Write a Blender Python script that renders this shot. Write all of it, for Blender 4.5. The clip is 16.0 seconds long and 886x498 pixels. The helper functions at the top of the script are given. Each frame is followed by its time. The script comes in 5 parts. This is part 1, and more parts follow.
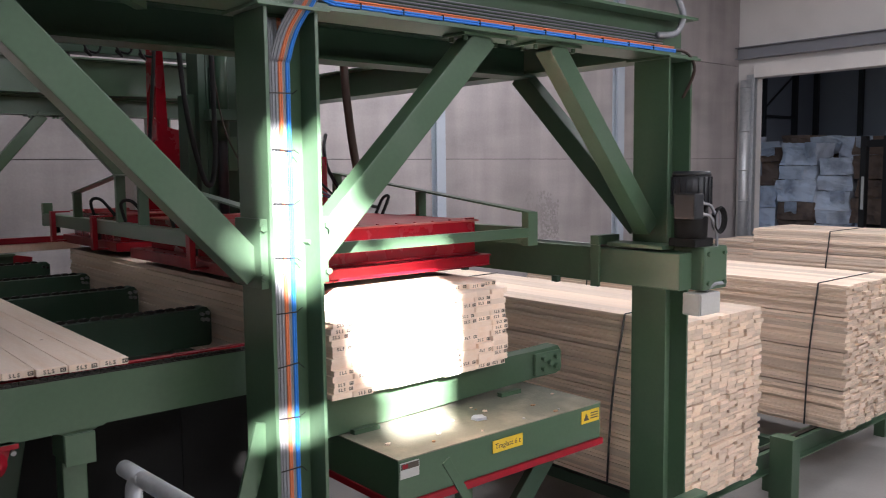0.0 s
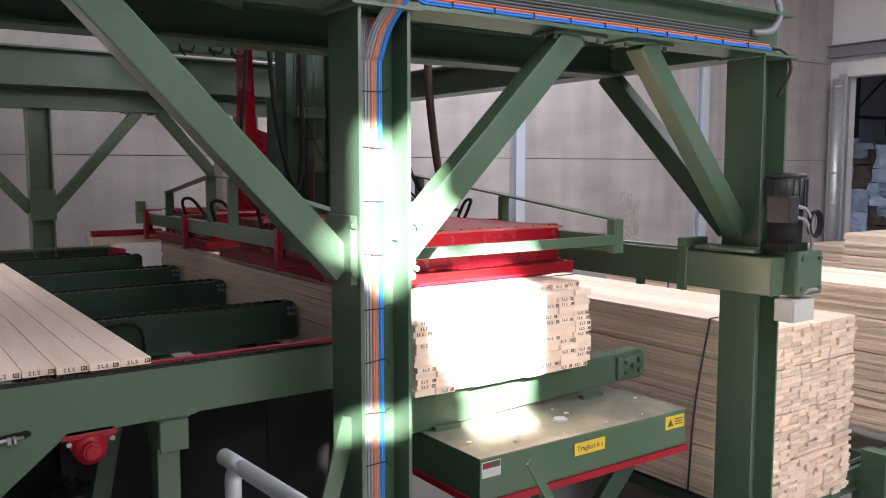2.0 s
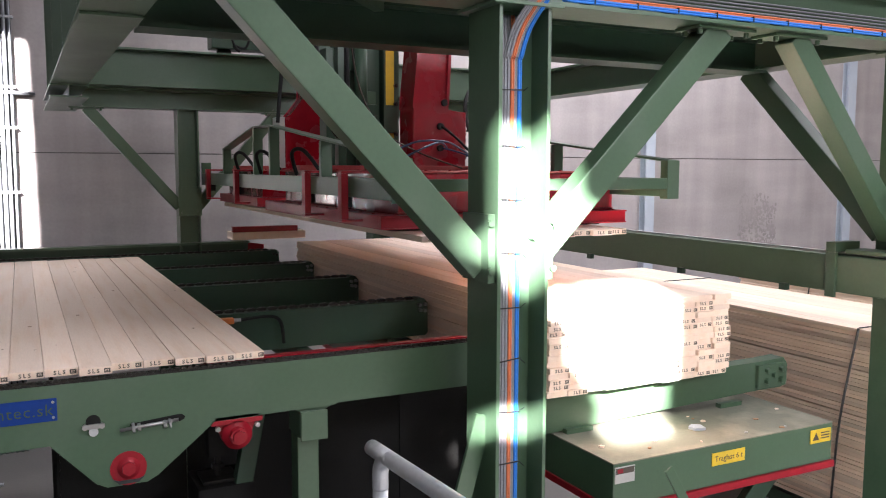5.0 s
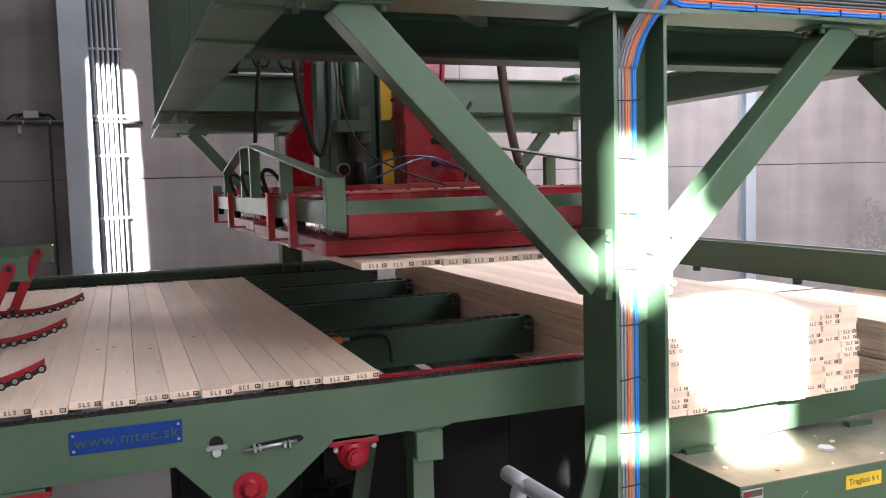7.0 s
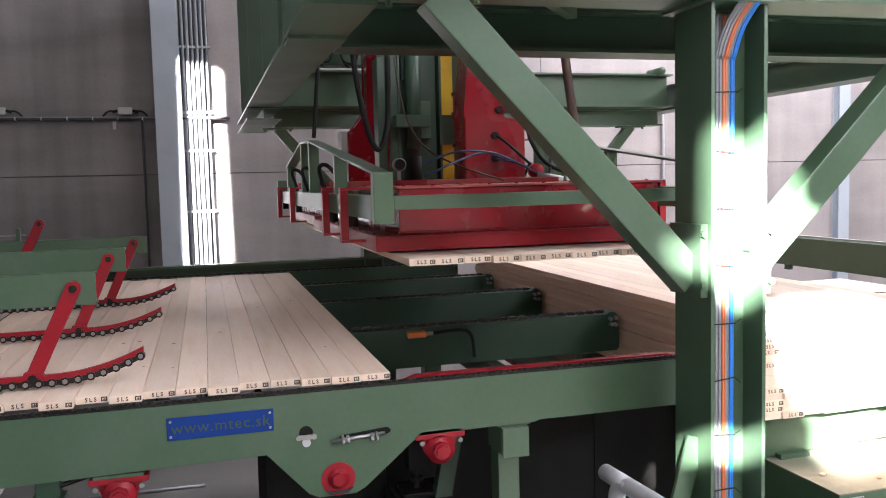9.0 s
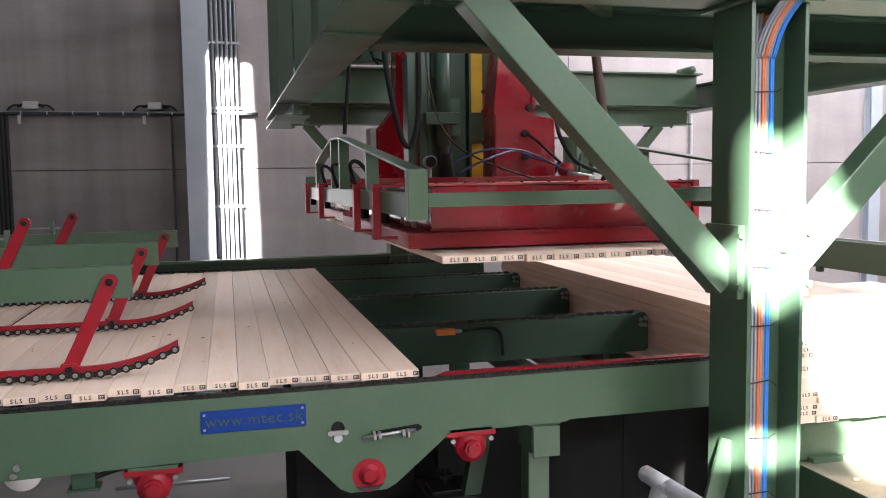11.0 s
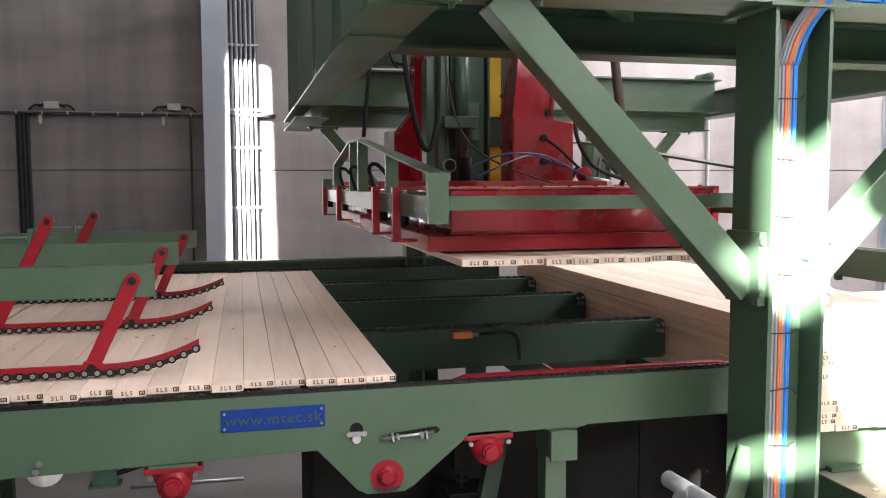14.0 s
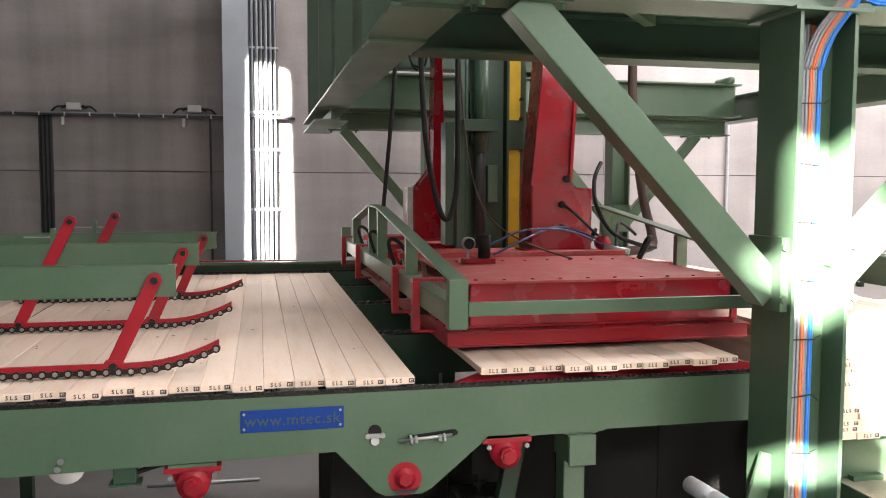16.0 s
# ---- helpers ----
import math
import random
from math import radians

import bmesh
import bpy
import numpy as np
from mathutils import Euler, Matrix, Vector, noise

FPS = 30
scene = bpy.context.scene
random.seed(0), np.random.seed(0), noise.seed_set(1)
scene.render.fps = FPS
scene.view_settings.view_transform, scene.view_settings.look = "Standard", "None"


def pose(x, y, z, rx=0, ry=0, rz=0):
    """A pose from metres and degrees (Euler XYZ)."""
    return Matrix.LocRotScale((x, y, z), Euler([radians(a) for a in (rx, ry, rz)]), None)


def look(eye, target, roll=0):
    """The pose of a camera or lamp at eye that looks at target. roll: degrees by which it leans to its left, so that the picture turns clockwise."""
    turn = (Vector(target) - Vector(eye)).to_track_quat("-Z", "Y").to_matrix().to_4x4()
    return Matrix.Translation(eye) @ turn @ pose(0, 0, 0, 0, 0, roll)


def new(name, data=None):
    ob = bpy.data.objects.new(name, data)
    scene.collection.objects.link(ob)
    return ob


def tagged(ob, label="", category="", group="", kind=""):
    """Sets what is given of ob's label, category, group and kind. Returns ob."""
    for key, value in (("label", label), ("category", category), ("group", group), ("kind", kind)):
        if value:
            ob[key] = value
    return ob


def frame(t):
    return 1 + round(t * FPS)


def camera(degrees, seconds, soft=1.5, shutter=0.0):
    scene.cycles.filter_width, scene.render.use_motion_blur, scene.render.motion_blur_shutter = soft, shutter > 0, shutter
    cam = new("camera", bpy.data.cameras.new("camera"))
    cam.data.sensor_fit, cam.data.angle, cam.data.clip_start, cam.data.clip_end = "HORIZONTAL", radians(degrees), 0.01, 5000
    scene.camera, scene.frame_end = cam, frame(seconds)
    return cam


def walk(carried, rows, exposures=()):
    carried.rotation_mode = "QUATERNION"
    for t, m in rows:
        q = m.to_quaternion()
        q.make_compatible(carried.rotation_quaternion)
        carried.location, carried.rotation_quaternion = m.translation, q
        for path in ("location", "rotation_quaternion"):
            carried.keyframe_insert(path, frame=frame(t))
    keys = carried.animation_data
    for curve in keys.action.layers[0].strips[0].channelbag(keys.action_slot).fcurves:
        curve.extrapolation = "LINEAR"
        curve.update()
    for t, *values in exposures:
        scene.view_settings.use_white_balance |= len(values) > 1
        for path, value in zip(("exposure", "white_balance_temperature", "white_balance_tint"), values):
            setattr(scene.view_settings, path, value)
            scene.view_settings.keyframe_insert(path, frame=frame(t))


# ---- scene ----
cam = camera(55.82, 16.0, soft=1.0, shutter=0.4)
walk(cam, [
    (0, pose(0.404, -4.278, 2.441, 84.51, 0.62, -40.17)),
    (0.5, pose(0.390, -4.264, 2.440, 84.32, 0.52, -38.37)),
    (1, pose(0.379, -4.258, 2.440, 84.24, 0.50, -37.08)),
    (1.5, pose(0.360, -4.247, 2.440, 84.27, 0.31, -36.14)),
    (2, pose(0.352, -4.230, 2.441, 84.46, 0.03, -35.05)),
    (2.5, pose(0.343, -4.226, 2.435, 84.50, -0.11, -33.60)),
    (3, pose(0.328, -4.216, 2.432, 84.32, -0.08, -31.98)),
    (5.5, pose(0.261, -4.170, 2.433, 84.56, 0.08, -25.25)),
    (6, pose(0.232, -4.148, 2.440, 84.67, 0.60, -23.61)),
    (6.5, pose(0.201, -4.097, 2.447, 85.16, 1.39, -22.46)),
    (7, pose(0.180, -4.060, 2.445, 85.51, 1.56, -21.07)),
    (7.5, pose(0.170, -4.041, 2.445, 85.46, 1.51, -19.77)),
    (8, pose(0.150, -4.037, 2.444, 85.49, 1.50, -18.29)),
    (8.5, pose(0.139, -4.026, 2.440, 85.40, 1.52, -17.11)),
    (9, pose(0.119, -4.015, 2.437, 85.36, 1.40, -15.97)),
    (9.5, pose(0.106, -3.997, 2.439, 85.34, 1.07, -15.22)),
    (10, pose(0.088, -3.994, 2.440, 85.28, 0.94, -14.52)),
    (12.5, pose(0.035, -4.000, 2.437, 85.17, 0.65, -14.51)),
    (13, pose(0.027, -4.005, 2.437, 85.33, 0.48, -14.25)),
    (13.5, pose(0.020, -4.001, 2.436, 85.42, 0.35, -13.91)),
    (14, pose(0.019, -3.999, 2.437, 85.48, 0.18, -13.58)),
    (14.5, pose(0.015, -4.000, 2.439, 85.49, 0.07, -13.40)),
    (15, pose(0.009, -3.996, 2.444, 85.59, -0.13, -13.21)),
    (15.5, pose(0.005, -3.992, 2.441, 85.71, -0.19, -12.90)),
    (16, pose(0.000, -3.996, 2.433, 85.72, -0.22, -12.45)),
], exposures=[(0, 2.05, 6050, 15), (1, 2.22, 6050, 15), (3, 2.52, 6050, 15), (5.5, 2.62, 6050, 15), (9, 2.93, 6050, 15), (12.5, 2.99, 6100, 15), (14.5, 3.1, 6300, 13), (16, 3.23, 6450, 12)])
FLOOR, CHAIN = -1.2, 1.45          # hall floor, top of the conveyor chains
PITCH, THICK, LONG = 0.147, 0.0367, 5.1   # one board: width, thickness, length

# ---------------------------------------------------------------- light
AZ, EL = 26.0, 24.0               # the sun's way over the ground (from +y towards +x), its height
world = bpy.data.worlds.new("sky")
scene.world = world
world.use_nodes = True
sky = world.node_tree.nodes.new("ShaderNodeTexSky")
sky.sky_type, sky.sun_disc = "NISHITA", False
sky.sun_elevation, sky.sun_rotation = radians(EL), radians(180 + AZ)
world.node_tree.links.new(sky.outputs[0], world.node_tree.nodes["Background"].inputs[0])
world.node_tree.nodes["Background"].inputs[1].default_value = 0.05
sun = new("sun", bpy.data.lights.new("sun", "SUN"))
sun.data.energy, sun.data.angle, sun.data.color = 17.0, radians(0.8), (1.0, 0.93, 0.82)
WAY = Vector((math.sin(radians(AZ)) * math.cos(radians(EL)), math.cos(radians(AZ)) * math.cos(radians(EL)), -math.sin(radians(EL))))
sun.matrix_world = look((0, 0, 20), Vector((0, 0, 20)) + WAY)


# area lamps added as fill; none of them is a visible source
def fill_lamp(x, y, z, sx, sy, watts, way=(0, 0, -1)):
    d = bpy.data.lights.new("fill_glow", "AREA")
    d.shape, d.size, d.size_y, d.energy, d.color = "RECTANGLE", sx, sy, watts, (1.0, 0.975, 0.945)
    ob = new("fill_glow", d)
    ob.matrix_world = look((x, y, z), Vector((x, y, z)) + Vector(way))
    return ob


# unseen roof panels with fill lamps, placed to balance wall, bed and stacks
ROOF_FILLS = [(-0.5, -1.2, 1.6, 5.0), (3.0, -5.6, 1.6, 7.0), (8.0, 5.3, 7.0, 1.6), (13.0, -2.6, 1.6, 8.0)]
for sx_, sy_, w_, l_ in ROOF_FILLS:
    fill_lamp(sx_, sy_, 7.9, w_ - 0.1, l_ - 0.1, {-0.5: 4, 3.0: 50, 8.0: 108, 13.0: 135}[sx_])
# fill lamp added under the store roof
fill_lamp(26.0, 5.0, 6.7, 6.0, 6.0, 15)
fill_lamp(-1.7, -9.97, 6.4, 1.9, 1.5, 18, (0.22, 1, -0.3))      # sky fill, added at the unseen openings that let the sun in
fill_lamp(7.5, -9.9, 6.0, 2.9, 1.5, 80, (-0.22, 1, -0.33))     # fill lamp from the front right, at the added frosted pane


# ---------------------------------------------------------------- materials
def material(name, colour, rough=0.5, metal=0.0, spots=None, spot_amount=0.0, scale=6.0, bump=0.1, fine=60.0, stretch=(1, 1, 1), vary=0.0, coat=0.0, gloss=0.5):
    m = bpy.data.materials.new(name)
    m.use_nodes = True
    n, l = m.node_tree.nodes, m.node_tree.links
    bsdf = n["Principled BSDF"]
    bsdf.inputs["Roughness"].default_value, bsdf.inputs["Metallic"].default_value = rough, metal
    bsdf.inputs["Coat Weight"].default_value, bsdf.inputs["Specular IOR Level"].default_value = coat, gloss
    co = n.new("ShaderNodeTexCoord")
    mp = n.new("ShaderNodeMapping")
    mp.inputs["Scale"].default_value = stretch
    l.new(co.outputs["Object"], mp.inputs[0])
    big, small = n.new("ShaderNodeTexNoise"), n.new("ShaderNodeTexNoise")
    big.inputs["Scale"].default_value, big.inputs["Detail"].default_value = scale, 6
    small.inputs["Scale"].default_value, small.inputs["Detail"].default_value = fine, 4
    for k in (big, small):
        l.new(mp.outputs[0], k.inputs["Vector"])
    ramp = n.new("ShaderNodeMapRange")
    ramp.inputs[1].default_value, ramp.inputs[2].default_value = 0.48, 0.72
    ramp.inputs[3].default_value, ramp.inputs[4].default_value = 0.0, spot_amount
    l.new(big.outputs[0], ramp.inputs[0])
    mix = n.new("ShaderNodeMix")
    mix.data_type = "RGBA"
    l.new(ramp.outputs[0], mix.inputs[0])
    mix.inputs[6].default_value = (*colour, 1)
    mix.inputs[7].default_value = (*(spots or [c * 0.6 for c in colour]), 1)
    out = mix.outputs[2]
    hsv = n.new("ShaderNodeHueSaturation")
    val = n.new("ShaderNodeMapRange")
    val.inputs[3].default_value, val.inputs[4].default_value = 0.9, 1.1
    l.new(small.outputs[0], val.inputs[0])
    l.new(out, hsv.inputs["Color"])
    if vary:
        info = n.new("ShaderNodeObjectInfo")
        geo = n.new("ShaderNodeNewGeometry")
        add = n.new("ShaderNodeMath")
        l.new(info.outputs["Random"], add.inputs[0])
        l.new(geo.outputs["Random Per Island"], add.inputs[1])
        frac = n.new("ShaderNodeMath")
        frac.operation = "FRACT"
        l.new(add.outputs[0], frac.inputs[0])
        sc = n.new("ShaderNodeMapRange")
        sc.inputs[3].default_value, sc.inputs[4].default_value = 1 - vary, 1 + vary
        l.new(frac.outputs[0], sc.inputs[0])
        mul = n.new("ShaderNodeMath")
        mul.operation = "MULTIPLY"
        l.new(sc.outputs[0], mul.inputs[0])
        l.new(val.outputs[0], mul.inputs[1])
        l.new(mul.outputs[0], hsv.inputs["Value"])
        shift = n.new("ShaderNodeVectorMath")
        shift.operation = "SCALE"
        comb = n.new("ShaderNodeCombineXYZ")
        for i in range(3):
            l.new(frac.outputs[0], comb.inputs[i])
        l.new(comb.outputs[0], shift.inputs[0])
        shift.inputs["Scale"].default_value = 37.0
        l.new(shift.outputs[0], mp.inputs["Location"])
    else:
        l.new(val.outputs[0], hsv.inputs["Value"])
    l.new(hsv.outputs[0], bsdf.inputs["Base Color"])
    rr = n.new("ShaderNodeMapRange")
    rr.inputs[3].default_value, rr.inputs[4].default_value = max(rough - 0.12, 0.05), min(rough + 0.15, 1)
    l.new(big.outputs[0], rr.inputs[0])
    l.new(rr.outputs[0], bsdf.inputs["Roughness"])
    bp = n.new("ShaderNodeBump")
    bp.inputs["Strength"].default_value, bp.inputs["Distance"].default_value = bump, 0.01
    l.new(small.outputs[0], bp.inputs["Height"])
    l.new(bp.outputs[0], bsdf.inputs["Normal"])
    return m


GREEN = material("green_paint", (0.066, 0.122, 0.072), 0.34, 0, (0.092, 0.142, 0.098), 0.7, 1.7, 0.05, 40)
# dark green of mast and trolley; elsewhere GREEN with shade in the colour
DARKGREEN = material("dark_and_shaded_green", (0.030, 0.068, 0.042), 0.42, 0, (0.045, 0.072, 0.05), 0.6, 3, 0.06, 40, gloss=0.45)
RED = material("red_paint", (0.30, 0.007, 0.018), 0.38, 0, (0.22, 0.010, 0.02), 0.7, 4, 0.05, 50, gloss=0.35)
GLOSSRED = material("glossy_red_paint", (0.29, 0.007, 0.018), 0.24, 0, (0.23, 0.009, 0.02), 0.6, 5, 0.04, 14, coat=0.5)
DUSTRED = material("dusty_red_paint", (0.38, 0.06, 0.06), 0.6, 0, (0.42, 0.19, 0.17), 0.7, 5, 0.1, 60, gloss=0.3)
YELLOW = material("yellow_paint", (0.72, 0.50, 0.03), 0.45, 0, (0.5, 0.36, 0.05), 0.6, 6)
WOOD = material("sawn_spruce", (0.90, 0.725, 0.605), 0.6, 0, (0.83, 0.61, 0.455), 0.6, 2.6, 0.1, 24, (7, 0.6, 7), vary=0.11)
KNOT = material("knot", (0.36, 0.20, 0.11), 0.6)
INK = material("stamp_ink", (0.09, 0.075, 0.06), 0.7)
STEEL = material("bright_steel", (0.42, 0.42, 0.43), 0.38, 0.9, None, 0.5, 8)
GALV = material("galvanised_steel", (0.58, 0.60, 0.63), 0.42, 0.6, (0.45, 0.48, 0.52), 0.7, 14)
CHAINSTEEL = material("oily_chain_steel", (0.03, 0.029, 0.028), 0.34, 0.8, (0.06, 0.054, 0.048), 0.6, 30, 0.2)
CAPSTEEL = material("worn_roller_steel", (0.33, 0.33, 0.335), 0.38, 0.75, None, 0.5, 20)
CONDUIT = material("dull_zinc_conduit", (0.25, 0.265, 0.29), 0.5, 0.3, (0.18, 0.19, 0.21), 0.6, 12)
RUBBER = material("black_rubber", (0.014, 0.014, 0.015), 0.7, gloss=0.25)
GREY = material("grey_motor_paint", (0.024, 0.027, 0.033), 0.45, 0, None, 0.5, 8)
BOXGREY = material("light_grey_plastic", (0.48, 0.48, 0.47), 0.5)
BLUEPAINT = material("blue_plate", (0.008, 0.045, 0.25), 0.45, 0, (0.008, 0.035, 0.19), 0.5, 8, gloss=0.2)
GOLD = material("plate_letters", (0.075, 0.105, 0.055), 0.5, gloss=0.2)
ORANGE = material("orange_cable", (0.72, 0.20, 0.08), 0.5)
BLUECABLE = material("blue_cable", (0.03, 0.22, 0.75), 0.45)
GREYCABLE = material("grey_cable", (0.26, 0.27, 0.30), 0.5)
CONCRETE = material("concrete_panel", (0.45, 0.412, 0.415), 0.85, 0, (0.36, 0.33, 0.33), 0.85, 0.9, 0.15, 25)


def weathering(m, amount=0.11):
    """Long upright streaks and cloudy patches over a wall's colour."""
    n, l = m.node_tree.nodes, m.node_tree.links
    bsdf = n["Principled BSDF"]
    src = bsdf.inputs["Base Color"].links[0].from_socket
    co, mp, mp2 = n.new("ShaderNodeTexCoord"), n.new("ShaderNodeMapping"), n.new("ShaderNodeMapping")
    mp.inputs["Scale"].default_value, mp2.inputs["Scale"].default_value = (2.2, 2.2, 0.18), (0.4, 0.4, 2.2)
    mul = None
    for q, lo in ((mp, 1 - amount), (mp2, 1 - amount * 0.7)):
        l.new(co.outputs["Object"], q.inputs[0])
        nz, rg = n.new("ShaderNodeTexNoise"), n.new("ShaderNodeMapRange")
        nz.inputs["Scale"].default_value, nz.inputs["Detail"].default_value = 1.0, 8
        l.new(q.outputs[0], nz.inputs["Vector"])
        rg.inputs[1].default_value, rg.inputs[2].default_value, rg.inputs[3].default_value, rg.inputs[4].default_value = 0.38, 0.62, lo, 1.0
        l.new(nz.outputs[0], rg.inputs[0])
        if mul is None:
            mul = rg.outputs[0]
        else:
            k = n.new("ShaderNodeMath")
            k.operation = "MULTIPLY"
            l.new(mul, k.inputs[0]), l.new(rg.outputs[0], k.inputs[1])
            mul = k.outputs[0]
    hs = n.new("ShaderNodeHueSaturation")
    l.new(src, hs.inputs["Color"]), l.new(mul, hs.inputs["Value"])
    l.new(hs.outputs[0], bsdf.inputs["Base Color"])


weathering(CONCRETE, 0.16)
# darker, more streaked concrete for the panels left of the wall column
DARKCONCRETE = material("darker_concrete_panel", (0.325, 0.303, 0.304), 0.85, 0, (0.25, 0.232, 0.232), 0.85, 0.9, 0.15, 25)
weathering(DARKCONCRETE, 0.3)
STAIN = material("damp_concrete", (0.32, 0.292, 0.292), 0.9, 0, (0.26, 0.238, 0.238), 0.9, 5, 0.15, 25)
JOINT = material("panel_joint", (0.13, 0.12, 0.12), 0.9)
BLUEGREY = material("light_blue_steel_column", (0.46, 0.515, 0.59), 0.45, 0, (0.38, 0.43, 0.5), 0.5, 3)
FLOORMAT = material("power_floated_concrete", (0.235, 0.224, 0.218), 0.5, 0, (0.15, 0.143, 0.138), 0.8, 0.7, 0.06, 30)
# roof colour, paled to bounce fill light down
ROOF = material("trapezoidal_sheet", (0.66, 0.66, 0.66), 0.6)
STOREWALL = material("blue_grey_sheet", (0.30, 0.33, 0.40), 0.5, 0, None, 0.2, 1)
STACKWOOD = material("stacked_spruce", (0.82, 0.66, 0.53), 0.62, 0, (0.70, 0.51, 0.37), 0.55, 3.0, 0.12, 30, (9, 0.45, 9), vary=0.19)
WHITEPANEL = material("white_sheet_panel", (0.78, 0.76, 0.75), 0.5, 0, None, 0.2, 1)
DUSTTOP = material("sawdust_on_steel", (0.20, 0.20, 0.16), 0.85, 0, (0.36, 0.33, 0.26), 0.85, 3.5, 0.3, 45)
PAPERWHITE = material("white_wrap", (0.50, 0.54, 0.62), 0.45, 0, (0.14, 0.15, 0.19), 0.8, 1.8, 0.4, 6, vary=0.15)
BROWNBALE = material("brown_bale", (0.15, 0.10, 0.075), 0.8, 0, (0.06, 0.042, 0.035), 0.8, 3, 0.5, 9, vary=0.25)
STRAP = material("black_strap", (0.015, 0.015, 0.016), 0.5)
# black that stands for shade under the conveyor and inside its holes
DARK = material("shade_black", (0.014, 0.014, 0.014), 0.85, gloss=0.2)
NAVY = material("navy_air_hose", (0.012, 0.03, 0.12), 0.4)
# grey of the unseen walls, paled to bounce fill light forward
SOUTH = material("grey_clad_wall", (0.42, 0.39, 0.37), 0.85, 0, (0.34, 0.31, 0.29), 0.8, 0.9)
BROWNHOSE = material("brown_hose", (0.045, 0.025, 0.018), 0.6)
ORANGEPLUG = material("orange_sensor", (0.75, 0.22, 0.05), 0.5)


# ---------------------------------------------------------------- building tools
def box(bm, x0, x1, y0, y1, z0, z1, bevel=0.0):
    vs = [bm.verts.new((x, y, z)) for x in (x0, x1) for y in (y0, y1) for z in (z0, z1)]
    fs = [bm.faces.new([vs[i] for i in f]) for f in ((0, 1, 3, 2), (4, 6, 7, 5), (0, 4, 5, 1), (2, 3, 7, 6), (0, 2, 6, 4), (1, 5, 7, 3))]
    if bevel:
        es = list({e for f in fs for e in f.edges})
        bmesh.ops.bevel(bm, geom=es, offset=bevel, segments=2, affect="EDGES", profile=0.6)
    return bm


def prism(bm, pts, axis, a0, a1):
    """Extrude a polygon along an axis; pts are the other two coordinates in order x, y, z."""
    def put(p, a):
        return {"x": (a, p[0], p[1]), "y": (p[0], a, p[1]), "z": (p[0], p[1], a)}[axis]
    lo, hi = [bm.verts.new(put(p, a0)) for p in pts], [bm.verts.new(put(p, a1)) for p in pts]
    k = len(pts)
    bm.faces.new(lo), bm.faces.new(hi[::-1])
    for i in range(k):
        bm.faces.new((lo[i], hi[i], hi[(i + 1) % k], lo[(i + 1) % k]))
    return bm


def rod(bm, a, b, r, seg=12, r2=None):
    a, b = Vector(a), Vector(b)
    turn = (b - a).to_track_quat("Z", "Y").to_matrix().to_4x4()
    bmesh.ops.create_cone(bm, cap_ends=True, segments=seg, radius1=r, radius2=r if r2 is None else r2, depth=(b - a).length, matrix=Matrix.Translation((a + b) / 2) @ turn)
    return bm


def tube(bm, pts, r, seg=8):
    """A hose or cable along points, rounded between them."""
    pts = [Vector(p) for p in pts]
    fine = []
    for i in range(len(pts) - 1):
        p0, p1, p2, p3 = pts[max(i - 1, 0)], pts[i], pts[i + 1], pts[min(i + 2, len(pts) - 1)]
        n_ = 6 if len(pts) > 2 else 1
        for j in range(n_):
            t = j / n_
            fine.append(0.5 * ((2 * p1) + (p2 - p0) * t + (2 * p0 - 5 * p1 + 4 * p2 - p3) * t * t + (3 * p1 - p0 - 3 * p2 + p3) * t ** 3))
    fine.append(pts[-1])
    rings = []
    side = None
    for i, p in enumerate(fine):
        d = (fine[min(i + 1, len(fine) - 1)] - fine[max(i - 1, 0)]).normalized()
        if side is None:
            side = d.orthogonal().normalized()
        side = (side - d * side.dot(d)).normalized()
        up = d.cross(side)
        rings.append([bm.verts.new(p + (side * math.cos(a) + up * math.sin(a)) * r) for a in [2 * math.pi * k / seg for k in range(seg)]])
    for a, b in zip(rings, rings[1:]):
        for k in range(seg):
            bm.faces.new((a[k], a[(k + 1) % seg], b[(k + 1) % seg], b[k]))
    bm.faces.new(rings[0][::-1]), bm.faces.new(rings[-1])
    return bm


def ibeam(bm, axis, a0, a1, u0, u1, v0, v1, tf=0.019, tw=0.011, flange="v"):
    """A rolled H section along an axis. u, v: the two other axes in order; flange: the axis that the flanges face."""
    um, vm = (u0 + u1) / 2, (v0 + v1) / 2
    if flange == "v":
        pts = [(u0, v0), (u1, v0), (u1, v0 + tf), (um + tw / 2, v0 + tf), (um + tw / 2, v1 - tf), (u1, v1 - tf), (u1, v1), (u0, v1), (u0, v1 - tf), (um - tw / 2, v1 - tf), (um - tw / 2, v0 + tf), (u0, v0 + tf)]
    else:
        pts = [(u0, v0), (u0 + tf, v0), (u0 + tf, vm - tw / 2), (u1 - tf, vm - tw / 2), (u1 - tf, v0), (u1, v0), (u1, v1), (u1 - tf, v1), (u1 - tf, vm + tw / 2), (u0 + tf, vm + tw / 2), (u0 + tf, v1), (u0, v1)]
    return prism(bm, pts, axis, a0, a1)


